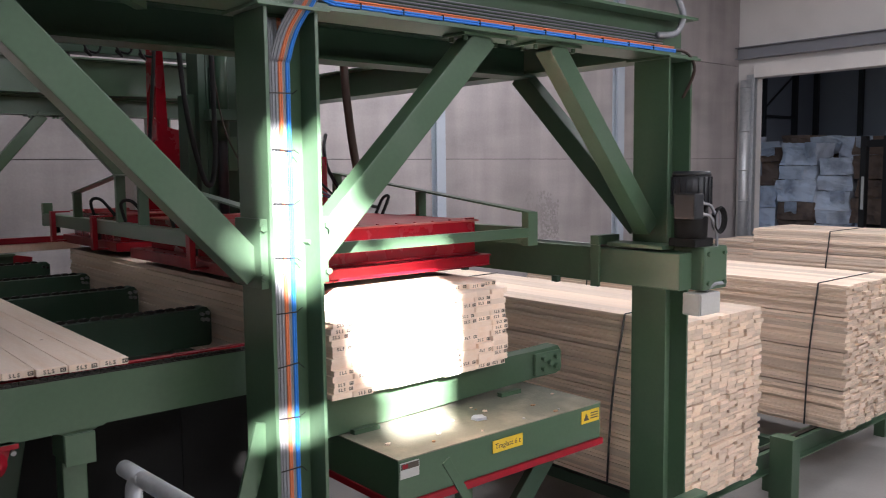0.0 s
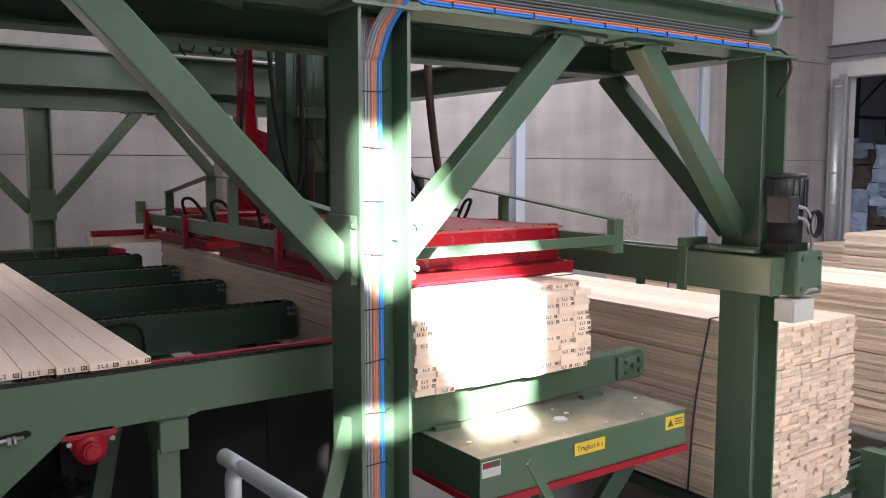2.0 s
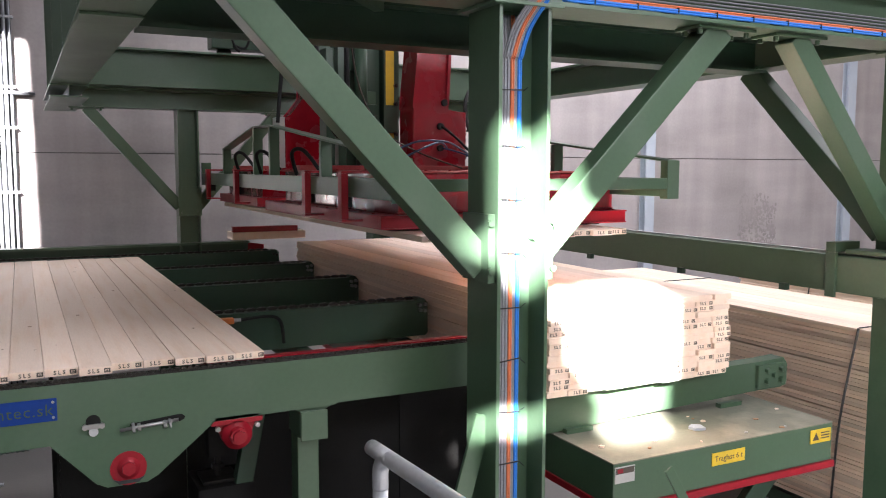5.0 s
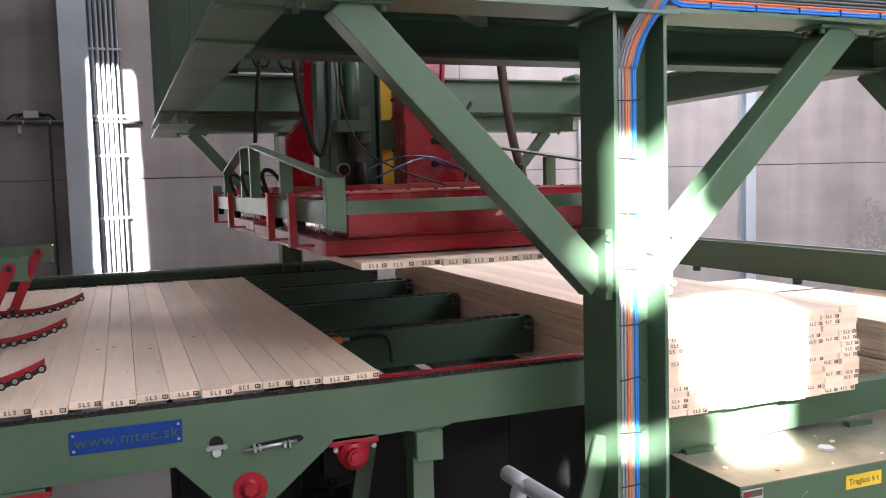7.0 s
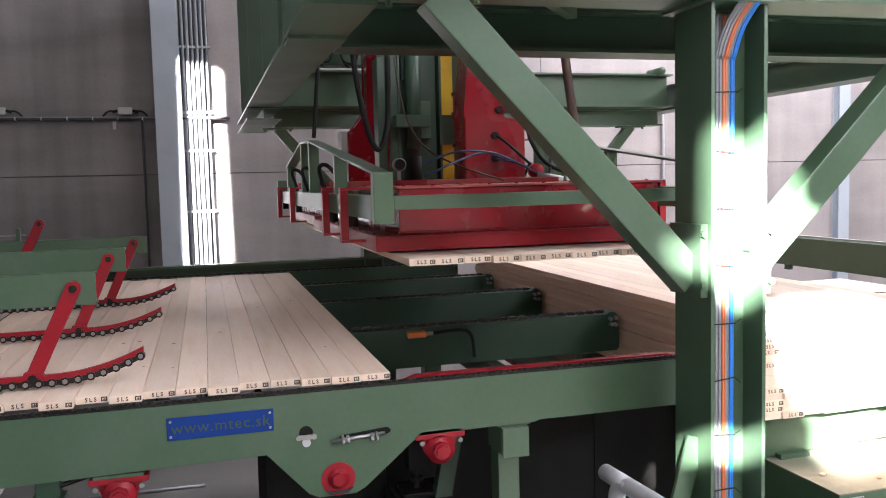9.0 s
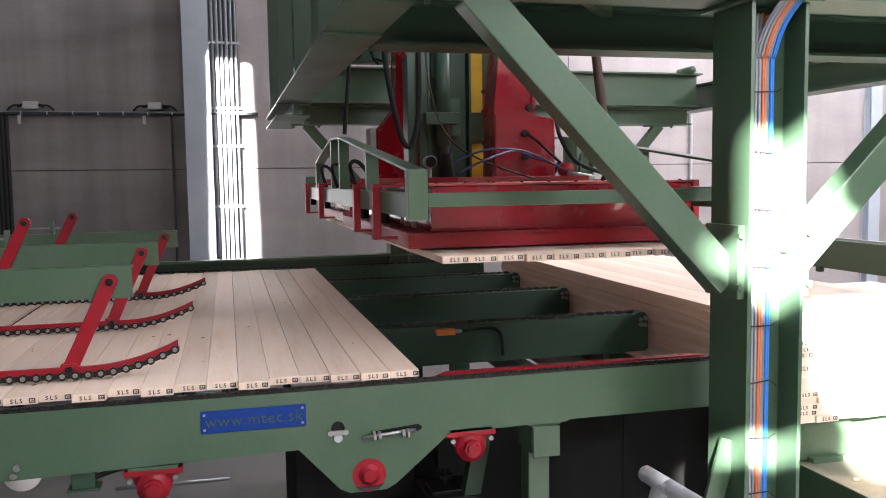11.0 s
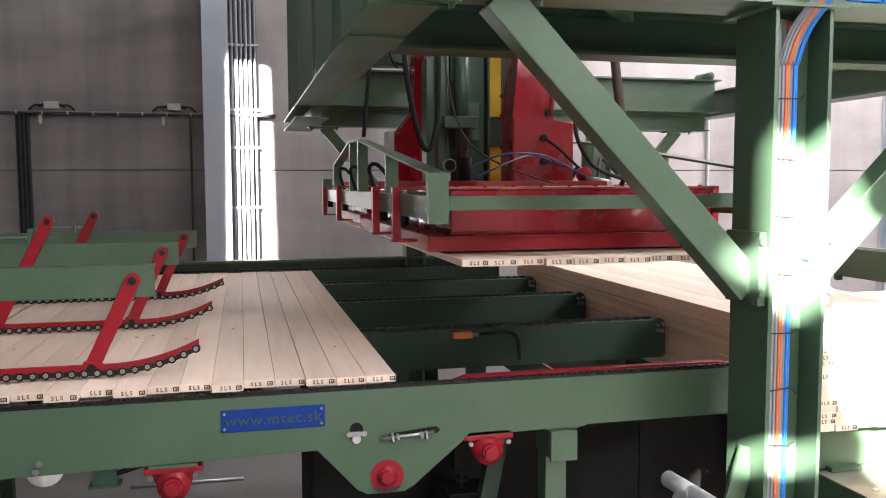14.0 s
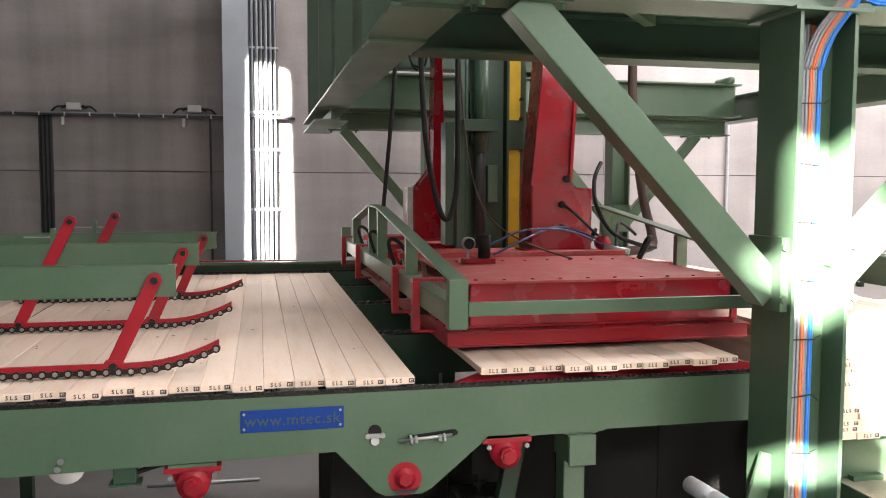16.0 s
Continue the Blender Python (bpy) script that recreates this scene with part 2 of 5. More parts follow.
def bar(bm, a, b, w, h, up=(0, 1, 0), bevel=0.006):
    """A square tube from a to b; w across `up`, h along it."""
    a, b = Vector(a), Vector(b)
    d = (b - a).normalized()
    v = Vector(up)
    v = (v - d * v.dot(d)).normalized()
    u = d.cross(v)
    m = Matrix((u, v, d)).transposed().to_4x4()
    tmp = bmesh.new()
    box(tmp, -w / 2, w / 2, -h / 2, h / 2, 0, (b - a).length, bevel)
    tmp.transform(Matrix.Translation(a) @ m)
    me = bpy.data.meshes.new("tmp")
    tmp.to_mesh(me)
    tmp.free()
    bm.from_mesh(me)
    bpy.data.meshes.remove(me)
    return bm


def mesh_of(bm, mat, name="mesh", smooth=False):
    bmesh.ops.recalc_face_normals(bm, faces=bm.faces)
    me = bpy.data.meshes.new(name)
    bm.to_mesh(me)
    bm.free()
    me.materials.append(mat)
    if smooth:
        for p in me.polygons:
            p.use_smooth = True
    return me


HEADS = {}


def bolt_head(r, h, axis, mat):
    key = (r, h, axis, mat.name)
    if key not in HEADS:
        d = {"x": Vector((h, 0, 0)), "y": Vector((0, -h, 0)), "z": Vector((0, 0, h))}[axis]
        HEADS[key] = mesh_of(rod(bmesh.new(), (0, 0, 0), d, r, 6), mat, "bolt")
    return HEADS[key]


def part(name, bm, mat, parent=None, label="", smooth=False):
    if isinstance(bm, tuple):
        _, places, r, h, axis = bm
        for p in places:
            ob = shared(name, bolt_head(r, h, axis, mat), parent, Matrix.Translation(p))
        return ob
    ob = new(name, mesh_of(bm, mat, name, smooth) if isinstance(bm, bmesh.types.BMesh) else bm)
    if parent is not None:
        ob.parent = parent
    return tagged(ob, label)


def B():
    return bmesh.new()


def thing(name, label, category, group="", kind="", at=None):
    ob = new(name)
    ob.empty_display_size = 0.1
    if at is not None:
        ob.matrix_basis = at
    return tagged(ob, label, category, group, kind)


def shared(name, me, parent, m):
    ob = new(name, me)
    ob.parent = parent
    ob.matrix_basis = m
    return ob


def letters(text, size, mat, depth=0.0008, spread=1.0, bold=0.0):
    cu = bpy.data.curves.new("letters", "FONT")
    cu.body, cu.size, cu.extrude, cu.align_x, cu.align_y = text, size, depth, "CENTER", "CENTER"
    cu.resolution_u, cu.space_character = 2, spread
    cu.offset = size * bold
    ob = new("letters", cu)
    bpy.context.view_layer.update()
    me = bpy.data.meshes.new_from_object(ob.evaluated_get(bpy.context.evaluated_depsgraph_get()))
    bpy.data.objects.remove(ob)
    me.materials.clear()
    me.materials.append(mat)
    return me


FACE_FRONT = Euler((math.pi / 2, 0, 0)).to_matrix().to_4x4()   # turns flat writing towards -y


def bolts(bm, places, r=0.012, h=0.01, axis="y"):
    """Hexagon heads, given to part() to make each one a part of its own."""
    bm.free()
    return ("bolts", places, r, h, axis)


# ---------------------------------------------------------------- hall
def slab_with_holes(bm, u0, u1, v0, v1, holes, put, d0, d1):
    us = sorted({u0, u1, *[h[0] for h in holes], *[h[1] for h in holes]})
    vs = sorted({v0, v1, *[h[2] for h in holes], *[h[3] for h in holes]})
    for a, b in zip(us, us[1:]):
        for c, d in zip(vs, vs[1:]):
            if any(h[0] <= (a + b) / 2 <= h[1] and h[2] <= (c + d) / 2 <= h[3] for h in holes):
                continue
            put(bm, a, b, c, d, d0, d1)
    return bm


def put_z(bm, a, b, c, d, e, f):
    box(bm, a, b, c, d, e, f)


def put_y(bm, a, b, c, d, e, f):
    box(bm, a, b, e, f, c, d)


def put_x(bm, a, b, c, d, e, f):
    box(bm, e, f, a, b, c, d)


def hall():
    bm = box(B(), -8.2, 34, -10.2, 12, FLOOR - 0.2, FLOOR)
    tagged(part("floor", bm, FLOORMAT), "smooth grey concrete hall floor", "floor", kind="structure")
    # back wall: precast panels on a dark core, so that the joints are real gaps
    wall = part("wall_north", box(B(), -8, 20.6, 7.68, 7.9, FLOOR, 8), JOINT)
    tagged(wall, "pale precast concrete panel wall with open joints", "wall", kind="structure")
    xs = [-8, -4.3, -0.27, 5.0, 10.28, 15.52, 20.58]
    zs = [FLOOR, 0.2, 2.615, 5.0, 8.0]
    for a, b in zip(xs, xs[1:]):
        for c, d in zip(zs, zs[1:]):
            part("panel", box(B(), a + 0.004, b - 0.004, 7.64, 7.685, c + 0.006, d - 0.006, 0.004), DARKCONCRETE if b < 0 else CONCRETE, wall)
    # damp patch on the wall, a thin rough skin of render
    bm = B()
    rnd = random.Random(4)
    for i in range(900):
        x, z = 13.15 + rnd.uniform(-0.5, 0.5), rnd.uniform(0.7, 1.95)
        if rnd.random() > 0.55 + 0.9 * noise.noise(Vector((x * 4, 0, z * 3))):
            continue
        w, h = rnd.uniform(0.015, 0.05), rnd.uniform(0.015, 0.06)
        prism(bm, [(x + w * math.cos(k) * rnd.uniform(0.4, 1), z + h * math.sin(k) * rnd.uniform(0.4, 1)) for k in [j * 0.785 for j in range(8)]], "y", 7.6385 - i * 0.000005, 7.641)
    part("patch", bm, STAIN, wall, "darker damp patch")
    for x0, x1, y in ((10.19, 10.4, 7.58), (15.4, 15.63, 7.58)):
        tagged(part("wall_column", ibeam(B(), "z", FLOOR, 8, x0, x1, y - 0.1, 7.637, 0.012, 0.01, "v"), BLUEGREY), "pale blue-grey painted steel column on the wall", "column", kind="structure")
    tagged(part("wall_column", ibeam(B(), "z", FLOOR, 8, -0.43, -0.1, 7.4, 7.637, 0.014, 0.01, "v"), BLUEGREY), "pale blue-grey painted steel column on the wall", "column", kind="structure")
    # right wall with the large door opening
    bm = slab_with_holes(B(), -10, 7.9, FLOOR, 8, [(0.5, 7.12, FLOOR, 4.66)], put_x, 20.6, 20.85)
    tagged(part("wall_east", bm, WHITEPANEL), "white panelled wall with a high open doorway", "wall", kind="structure")
    door = thing("door_frame", "grey steel frame round the high doorway", "door frame", kind="structure")
    part("jamb", box(B(), 20.45, 20.6, 7.12, 7.34, FLOOR, 4.75, 0.01), GALV, door)
    part("lintel", box(B(), 20.42, 20.6, -1, 7.12, 4.66, 5.0, 0.01), WHITEPANEL, door)
    part("beam", ibeam(B(), "y", -10, 7.6, 20.3, 20.6, 5.15, 5.45), GREYCABLE, door, "dark steel beam over the doorway")
    pipe = tagged(part("downpipe", rod(B(), (20.35, 7.3, FLOOR), (20.35, 7.3, 4.6), 0.13, 16), GALV, smooth=True), "galvanised downpipe beside the doorway", "pipe")
    for z in (0.2, 1.5, 2.3, 3.3, 4.4):
        part("collar", rod(B(), (20.35, 7.3, z), (20.35, 7.3, z + 0.05), 0.137, 16), GALV, pipe, smooth=True)
    # the other walls, outside the view
    # south wall is added to block the sun except through its cuts
    bm = slab_with_holes(B(), -8, 20.6, FLOOR, 8, SUN_CUTS, put_y, -10.2, -10)
    tagged(part("wall_south", bm, SOUTH), "unseen grey wall with openings cut to shape the sun patches", "wall", kind="structure")
    # pane added for the front fill lamp, out of view
    (x0, x1, z0, z1) = FILL_OPENING
    w = thing("fill_pane", "unseen pane in a grey frame, added behind a fill lamp", "window", kind="structure")
    part("pane", box(B(), x0 + 0.04, x1 - 0.04, -10.12, -10.1, z0 + 0.04, z1 - 0.04), WHITEPANEL, w)
    for q in ((x0, x1, z0, z0 + 0.04), (x0, x1, z1 - 0.04, z1), (x0, x0 + 0.04, z0 + 0.041, z1 - 0.041), (x1 - 0.04, x1, z0 + 0.041, z1 - 0.041)):
        part("window_frame", box(B(), q[0] + 0.002, q[1] - 0.002, -10.15, -10.05, q[2] + 0.001, q[3] - 0.001), GREY, w)
    tagged(part("wall_west", box(B(), -8.2, -8, -10, 7.9, FLOOR, 8), SOUTH), "grey clad wall", "wall", kind="structure")
    # unseen roof, added to keep the sun out except through the slit
    cover = slab_with_holes(B(), -8, 20.6, -10, 7.9, [SLOT], put_z, 8, 8.12)
    # the slit follows the sun's way over the ground, so that it draws an upright streak on the wall
    (x0, x1, y0, y1), k = SLOT, math.tan(radians(AZ))
    prism(cover, [(x0, y0), (SLIT - SLITW + k * y0, y0), (SLIT - SLITW + k * y1, y1), (x0, y1)], "z", 8.0, 8.119)
    prism(cover, [(SLIT + k * y0, y0), (x1, y0), (x1, y1), (SLIT + k * y1, y1)], "z", 8.0, 8.119)
    tagged(part("ceiling", cover, ROOF), "unseen grey roof sheet, added with a slit that shapes the wall streak", "ceiling", kind="structure")
    # panels added above the roof fill lamps, out of view
    for x, y, w, l in ROOF_FILLS:
        tagged(part("rooflight", box(B(), x - w / 2, x + w / 2, y - l / 2, y + l / 2, 7.95, 7.998), WHITEPANEL), "white panel added above a fill lamp in the unseen roof", "rooflight", "rooflights", kind="structure")


# unseen openings cut to shape the low sun: high behind the camera, roof slit
def cut_for(x0, x1, z0, z1, y=-0.62):
    """The opening in the wall behind the camera whose sunlight falls on this stretch of an upright plane."""
    run = y + 10.1
    dx, dz = run * math.tan(radians(AZ)), run * math.tan(radians(EL)) / math.cos(radians(AZ))
    return (x0 - dx, x1 - dx, z0 + dz, z1 + dz)


# opening of the unseen pane that holds the front fill lamp
FILL_OPENING = (6.0, 9.0, 5.2, 6.8)
# first ten aim at sun patches; the next lights unseen floor for bounce
SUN_CUTS = [cut_for(*q) for q in ((2.08, 2.2, 2.1, 2.19), (2.2, 2.34, 2.02, 2.17), (2.34, 2.44, 1.94, 2.7), (2.44, 2.93, 1.82, 2.7), (2.93, 3.05, 1.5, 2.3), (3.05, 3.19, 1.36, 2.24), (3.19, 3.76, 0.92, 2.32), (3.76, 3.83, 1.1, 2.2),
                                    (2.18, 2.5, 1.08, 1.24), (2.5, 2.78, 1.05, 1.22))] + [cut_for(3.3, 6.3, -2.95, -1.3, -2.5), FILL_OPENING]
SLOT = (-7.6, -2.6, -7.6, -0.5)
SLIT, SLITW = 0.395 - 7.64 * math.tan(radians(AZ)), 0.36


def store_room():
    for q in ((33.6, 33.9, -4, 12), (20.9, 33.6, 11.8, 12), (20.9, 33.6, -4, -3.8)):
        tagged(part("wall_store", box(B(), *q, FLOOR, 8), STOREWALL), "blue-grey sheet walls of the store behind the doorway", "wall", kind="structure")
    tagged(part("ceiling_store", slab_with_holes(B(), 20.85, 33.9, -4, 12, [], put_z, 7, 7.1), ROOF), "roof over the store", "ceiling", kind="structure")
    for i, y in enumerate((4.5, 7.5, 10.0)):
        tagged(part("store_column", box(B(), 33.3, 33.5, y, y + 0.16, FLOOR, 7), GREY), "dark steel column in the store", "column", kind="structure")
    for x in (29.1, 31.4, 33.1):
        tagged(part("store_column", box(B(), x, x + 0.14, 11.6, 11.797, FLOOR, 7), GREY), "dark steel column in the store", "column", kind="structure")
    tagged(part("store_rail", box(B(), 29.24, 31.4, 11.7, 11.797, 4.2, 4.28), GREY), "dark steel wall rail in the store", "rail", kind="structure")
    bm = bar(B(), (29.3, 11.72, 4.5), (31.3, 11.72, 5.75), 0.06, 0.05, (0, 1, 0))
    tagged(part("wind_brace", bm, GREY), "thin dark diagonal wind brace", "brace", kind="structure")
    rnd = random.Random(11)
    k = 0
    for row, x in enumerate((25.0, 26.6)):
        y = 2.6
        while y < 11.0:
            z, w = FLOOR, rnd.uniform(0.8, 1.25)
            for j in range(7 if row == 0 else 8):
                h = rnd.uniform(0.4, 0.75)
                sx, sy = rnd.uniform(-0.14, 0.14), rnd.uniform(-0.05, 0.05)
                bm = box(B(), x + sx, x + sx + 1.1, y + sy, y + sy + w - 0.06, z, z + h - 0.02)
                bmesh.ops.subdivide_edges(bm, edges=bm.edges, cuts=5, use_grid_fill=True)
                for v in bm.verts:
                    q = noise.noise_vector(v.co * 1.7) * 0.12 + noise.noise_vector(v.co * 5.0) * 0.07
                    v.co += Vector((q.x, q.y * 0.7, q.z * 0.3))
                white = rnd.random() < (0.65 if y > 6.2 else 0.4)
                bale = part("wrapped_bale", bm, PAPERWHITE if white else BROWNBALE)
                tagged(bale, "grey-white plastic wrapped bale in a pile" if white else "brown strapped cardboard bale in a pile", "bale", "bales in the store")
                if row == 0 and rnd.random() < 0.6:
                    # loose wrap hanging over the front
                    bm = B()
                    ya, wd = y + rnd.uniform(0, w * 0.5), rnd.uniform(0.25, 0.5)
                    cols = [[bm.verts.new((x + sx - 0.1 - 0.05 * noise.noise(Vector((y * 3 + a, j * 2.0, c * 0.9))), ya + wd * a / 4, z + h - 0.6 * h * c / 5 * (1 + 0.3 * noise.noise(Vector((a * 1.3, j, y)))))) for c in range(6)] for a in range(5)]
                    for p_, q_ in zip(cols, cols[1:]):
                        for c in range(5):
                            bm.faces.new((p_[c], q_[c], q_[c + 1], p_[c + 1]))
                    bmesh.ops.solidify(bm, geom=bm.faces[:], thickness=0.012)
                    part("loose_wrap", bm, PAPERWHITE if rnd.random() < 0.7 else RUBBER, bale, "torn loose wrap")
                z += h
            y += w
    lift = thing("forklift_mast", "black lift truck mast standing before the bales", "forklift")
    part("rail", box(B(), 24.0, 24.2, 5.2, 5.36, FLOOR, 3.2, 0.01), RUBBER, lift)
    part("rail", box(B(), 24.0, 24.2, 5.8, 5.96, FLOOR, 3.2, 0.01), RUBBER, lift)
    part("crossbar", box(B(), 24.0, 24.15, 5.36, 5.8, 2.9, 3.1, 0.01), RUBBER, lift)
    part("mark", box(B(), 23.985, 24.0, 5.83, 5.9, 1.2, 2.1), BOXGREY, lift, "white maker's mark, unreadable")


# ---------------------------------------------------------------- wall services
def wall_services():
    rnd = random.Random(2)
    for i, x in enumerate((-0.06, 0.0, 0.06, 0.12, 0.18, 0.24)):
        r = (0.023, 0.026, 0.021, 0.026, 0.022, 0.016)[i]
        tagged(part("conduit", rod(B(), (x, 7.56, FLOOR), (x, 7.56, 8), r, 10), CONDUIT, smooth=True), "vertical galvanised cable conduit on the wall", "conduit", "conduits on the wall")
    # dark plate added to stand for the conduits' shadows on the wall
    tagged(part("cable_ladder", box(B(), -0.085, 0.262, 7.6, 7.637, FLOOR, 8, 0.003), GREY), "dark plate added behind the conduits as their shadow gaps", "cable ladder")
    for z in (0.9, 2.1, 2.9, 3.4, 4.25, 5.3):
        tagged(part("pipe_clamp", box(B(), -0.1, 0.29, 7.54, 7.637, z, z + 0.03, 0.004), GALV), "galvanised clamp strip across the conduits", "clamp", "clamps")
    tray = thing("cable_tray", "thin galvanised cable tray along the wall", "cable tray")
    part("tray", box(B(), -7.9, 0.5, 7.53, 7.637, 3.325, 3.347, 0.003), GREY, tray)
    part("cable", rod(B(), (-7.9, 7.55, 3.357), (0.5, 7.55, 3.357), 0.009, 8), GREYCABLE, tray)
    for k in range(27):
        part("bracket", box(B(), -7.8 + 0.3 * k, -7.785 + 0.3 * k, 7.525, 7.637, 3.315, 3.362), GALV, tray)
    for x in (-0.8, -2.28, -3.8):
        b = thing("junction_box", "white plastic junction box on the cable tray", "junction box", "junction boxes")
        part("housing", box(B(), x - 0.085, x + 0.085, 7.5, 7.6, 3.39, 3.48, 0.01), BOXGREY, b)
        for dx in (-0.12, 0.12):
            part("gland", rod(B(), (x + dx * 0.75, 7.55, 3.44), (x + dx * 1.3, 7.55, 3.42), 0.018, 8), RUBBER, b)
        for s in (-1, 1):
            part("cable", tube(B(), [(x + s * 0.1, 7.55, 3.43), (x + s * 0.2, 7.55, 3.43), (x + s * 0.27, 7.55, 3.37)], 0.012, 6), RUBBER, b)
        part("bracket", box(B(), x - 0.16, x - 0.12, 7.55, 7.6, 3.2, 3.31, 0.004), BOXGREY, b)
    for x, w in ((-0.62, 0.03), (-2.72, 0.16)):
        tagged(part("conduit", box(B(), x, x + w, 7.58, 7.637, FLOOR, 3.32, 0.006), GREY), "grey vertical cable duct on the wall", "conduit", "conduits on the wall")
    for dx in (0.0, 0.05, 0.1):
        tagged(part("conduit", rod(B(), (-2.69 + dx, 7.57, FLOOR), (-2.69 + dx, 7.57, 3.32), 0.012, 8), RUBBER), "dark cable run down the wall", "conduit", "conduits on the wall")
    bm = tube(B(), [(6.2, 7.6, 3.4), (6.9, 7.6, 3.4), (7.0, 7.6, 3.3), (7.0, 7.6, 1.2)], 0.025, 8)
    tagged(part("conduit", bm, GALV, smooth=True), "galvanised conduit bent down the wall", "conduit", "conduits on the wall")


# ---------------------------------------------------------------- gantry
def gantry():
    g = thing("gantry_frame", "green painted steel gantry frame of the destacker", "steel frame", kind="structure")
    # posts
    for x0, x1 in ((2.383, 2.684), (5.656, 5.95)):
        p = part("post", ibeam(B(), "z", FLOOR, 3.235, x0, x1, -0.62, -0.31, 0.019, 0.011, "u"), GREEN, g)
        part("base_plate", box(B(), x0 - 0.1, x1 + 0.1, -0.74, -0.19, FLOOR, FLOOR + 0.025, 0.004), GREEN, p)
        part("head_plate", box(B(), x0 - 0.05, x1 + 0.05, -0.66, -0.27, 3.222, 3.24, 0.003), GREEN, p)
    part("stiffener", box(B(), 5.5, 6.08, -0.74, -0.63, -0.14, -0.11, 0.004), GREEN, g)
    for x in (1.84, 4.12):
        p = part("post", ibeam(B(), "z", FLOOR, 3.06, x, x + 0.225, 5.32, 5.55, 0.017, 0.01, "u"), GREEN, g)
        part("gusset", box(B(), x - 0.012, x + 0.237, 5.305, 5.319, 1.9, 2.22, 0.003), GREEN, p)
        part("bolt", bolts(B(), [(x + dx, 5.305, z) for dx in (0.025, 0.2) for z in (1.94, 2.18)], 0.013, 0.012), GREEN, p)
        for sx in (-1, 1):
            xm = x + 0.1125 + sx * 0.1
            br = part("brace", bar(B(), (xm, 5.42, 2.0), (xm + sx * 0.92, 5.42, 3.06), 0.115, 0.1, (0, 1, 0), 0.008), GREEN, g)
            part("end_plate", box(B(), xm + sx * 0.92 - 0.17, xm + sx * 0.92 + 0.17, 5.34, 5.5, 3.043, 3.0595, 0.003), GREEN, br)
            part("bolt", bolts(B(), [(xm + sx * 0.92 + dx, 5.36, 3.02) for dx in (-0.14, 0.14)], 0.014, 0.025, "z"), GREEN, br)
    # long beams
    part("beam", ibeam(B(), "x", 0.62, 6.02, -0.62, -0.31, 3.242, 3.545), GREEN, g)
    part("beam", ibeam(B(), "x", 0.9, 5.65, 0.72, 0.98, 3.2, 3.46), DARKGREEN, g)
    part("beam", ibeam(B(), "x", 0.9, 5.65, 5.08, 5.38, 3.27, 3.66), GREEN, g)
    part("beam", ibeam(B(), "x", 0.9, 5.65, 5.32, 5.57, 3.06, 3.268), GREEN, g)
    cb = part("cross_beam", ibeam(B(), "y", -0.3, 6.85, 0.58, 0.9, 3.222, 4.9), GREEN, g)
    part("end_shoe", ibeam(B(), "y", 4.6, 6.85, 0.57, 0.91, 3.095, 3.2205, 0.014), GREEN, cb)
    for y in (0.9, 2.6, 4.4, 6.3):
        part("stiffener", box(B(), 0.6, 0.733, y, y + 0.015, 3.242, 4.88), GREEN, cb)
    for y in (0.5, 4.7):
        part("splice_plate", box(B(), 0.585, 0.895, y, y + 0.3, 3.205, 3.2215, 0.003), GREEN, cb)
    part("cross_beam", ibeam(B(), "y", -0.3, 6.45, 5.66, 5.95, 3.242, 3.545), GREEN, g)
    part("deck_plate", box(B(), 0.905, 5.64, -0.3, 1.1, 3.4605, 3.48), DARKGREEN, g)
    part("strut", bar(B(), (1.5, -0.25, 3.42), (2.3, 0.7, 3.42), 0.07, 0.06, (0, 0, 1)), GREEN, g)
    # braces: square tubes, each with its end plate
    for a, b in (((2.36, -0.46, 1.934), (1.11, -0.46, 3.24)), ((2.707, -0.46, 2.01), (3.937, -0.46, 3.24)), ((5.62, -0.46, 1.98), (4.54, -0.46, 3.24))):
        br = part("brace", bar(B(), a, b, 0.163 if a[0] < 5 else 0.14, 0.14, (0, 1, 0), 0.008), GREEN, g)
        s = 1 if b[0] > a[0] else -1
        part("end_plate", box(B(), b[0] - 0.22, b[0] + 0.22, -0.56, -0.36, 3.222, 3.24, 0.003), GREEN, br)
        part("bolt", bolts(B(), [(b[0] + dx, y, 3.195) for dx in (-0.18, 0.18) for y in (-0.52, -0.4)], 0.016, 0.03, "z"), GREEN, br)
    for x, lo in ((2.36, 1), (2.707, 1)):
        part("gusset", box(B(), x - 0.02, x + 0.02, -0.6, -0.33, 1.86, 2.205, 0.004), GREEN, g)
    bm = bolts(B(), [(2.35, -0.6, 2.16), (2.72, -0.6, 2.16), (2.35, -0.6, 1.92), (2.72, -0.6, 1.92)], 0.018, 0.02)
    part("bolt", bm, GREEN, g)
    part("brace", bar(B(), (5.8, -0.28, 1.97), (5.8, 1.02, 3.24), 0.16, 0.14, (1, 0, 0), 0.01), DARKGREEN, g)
    part("foot_brace", bar(B(), (2.2, -0.5, 0.55), (2.38, -0.5, 1.16), 0.1, 0.02, (0, 1, 0), 0.003), GREEN, g)
    part("pipe_stub", rod(B(), (5.46, 5.0, 3.69), (5.46, 5.3, 3.69), 0.045, 12), GREEN, g, smooth=True)
    return g


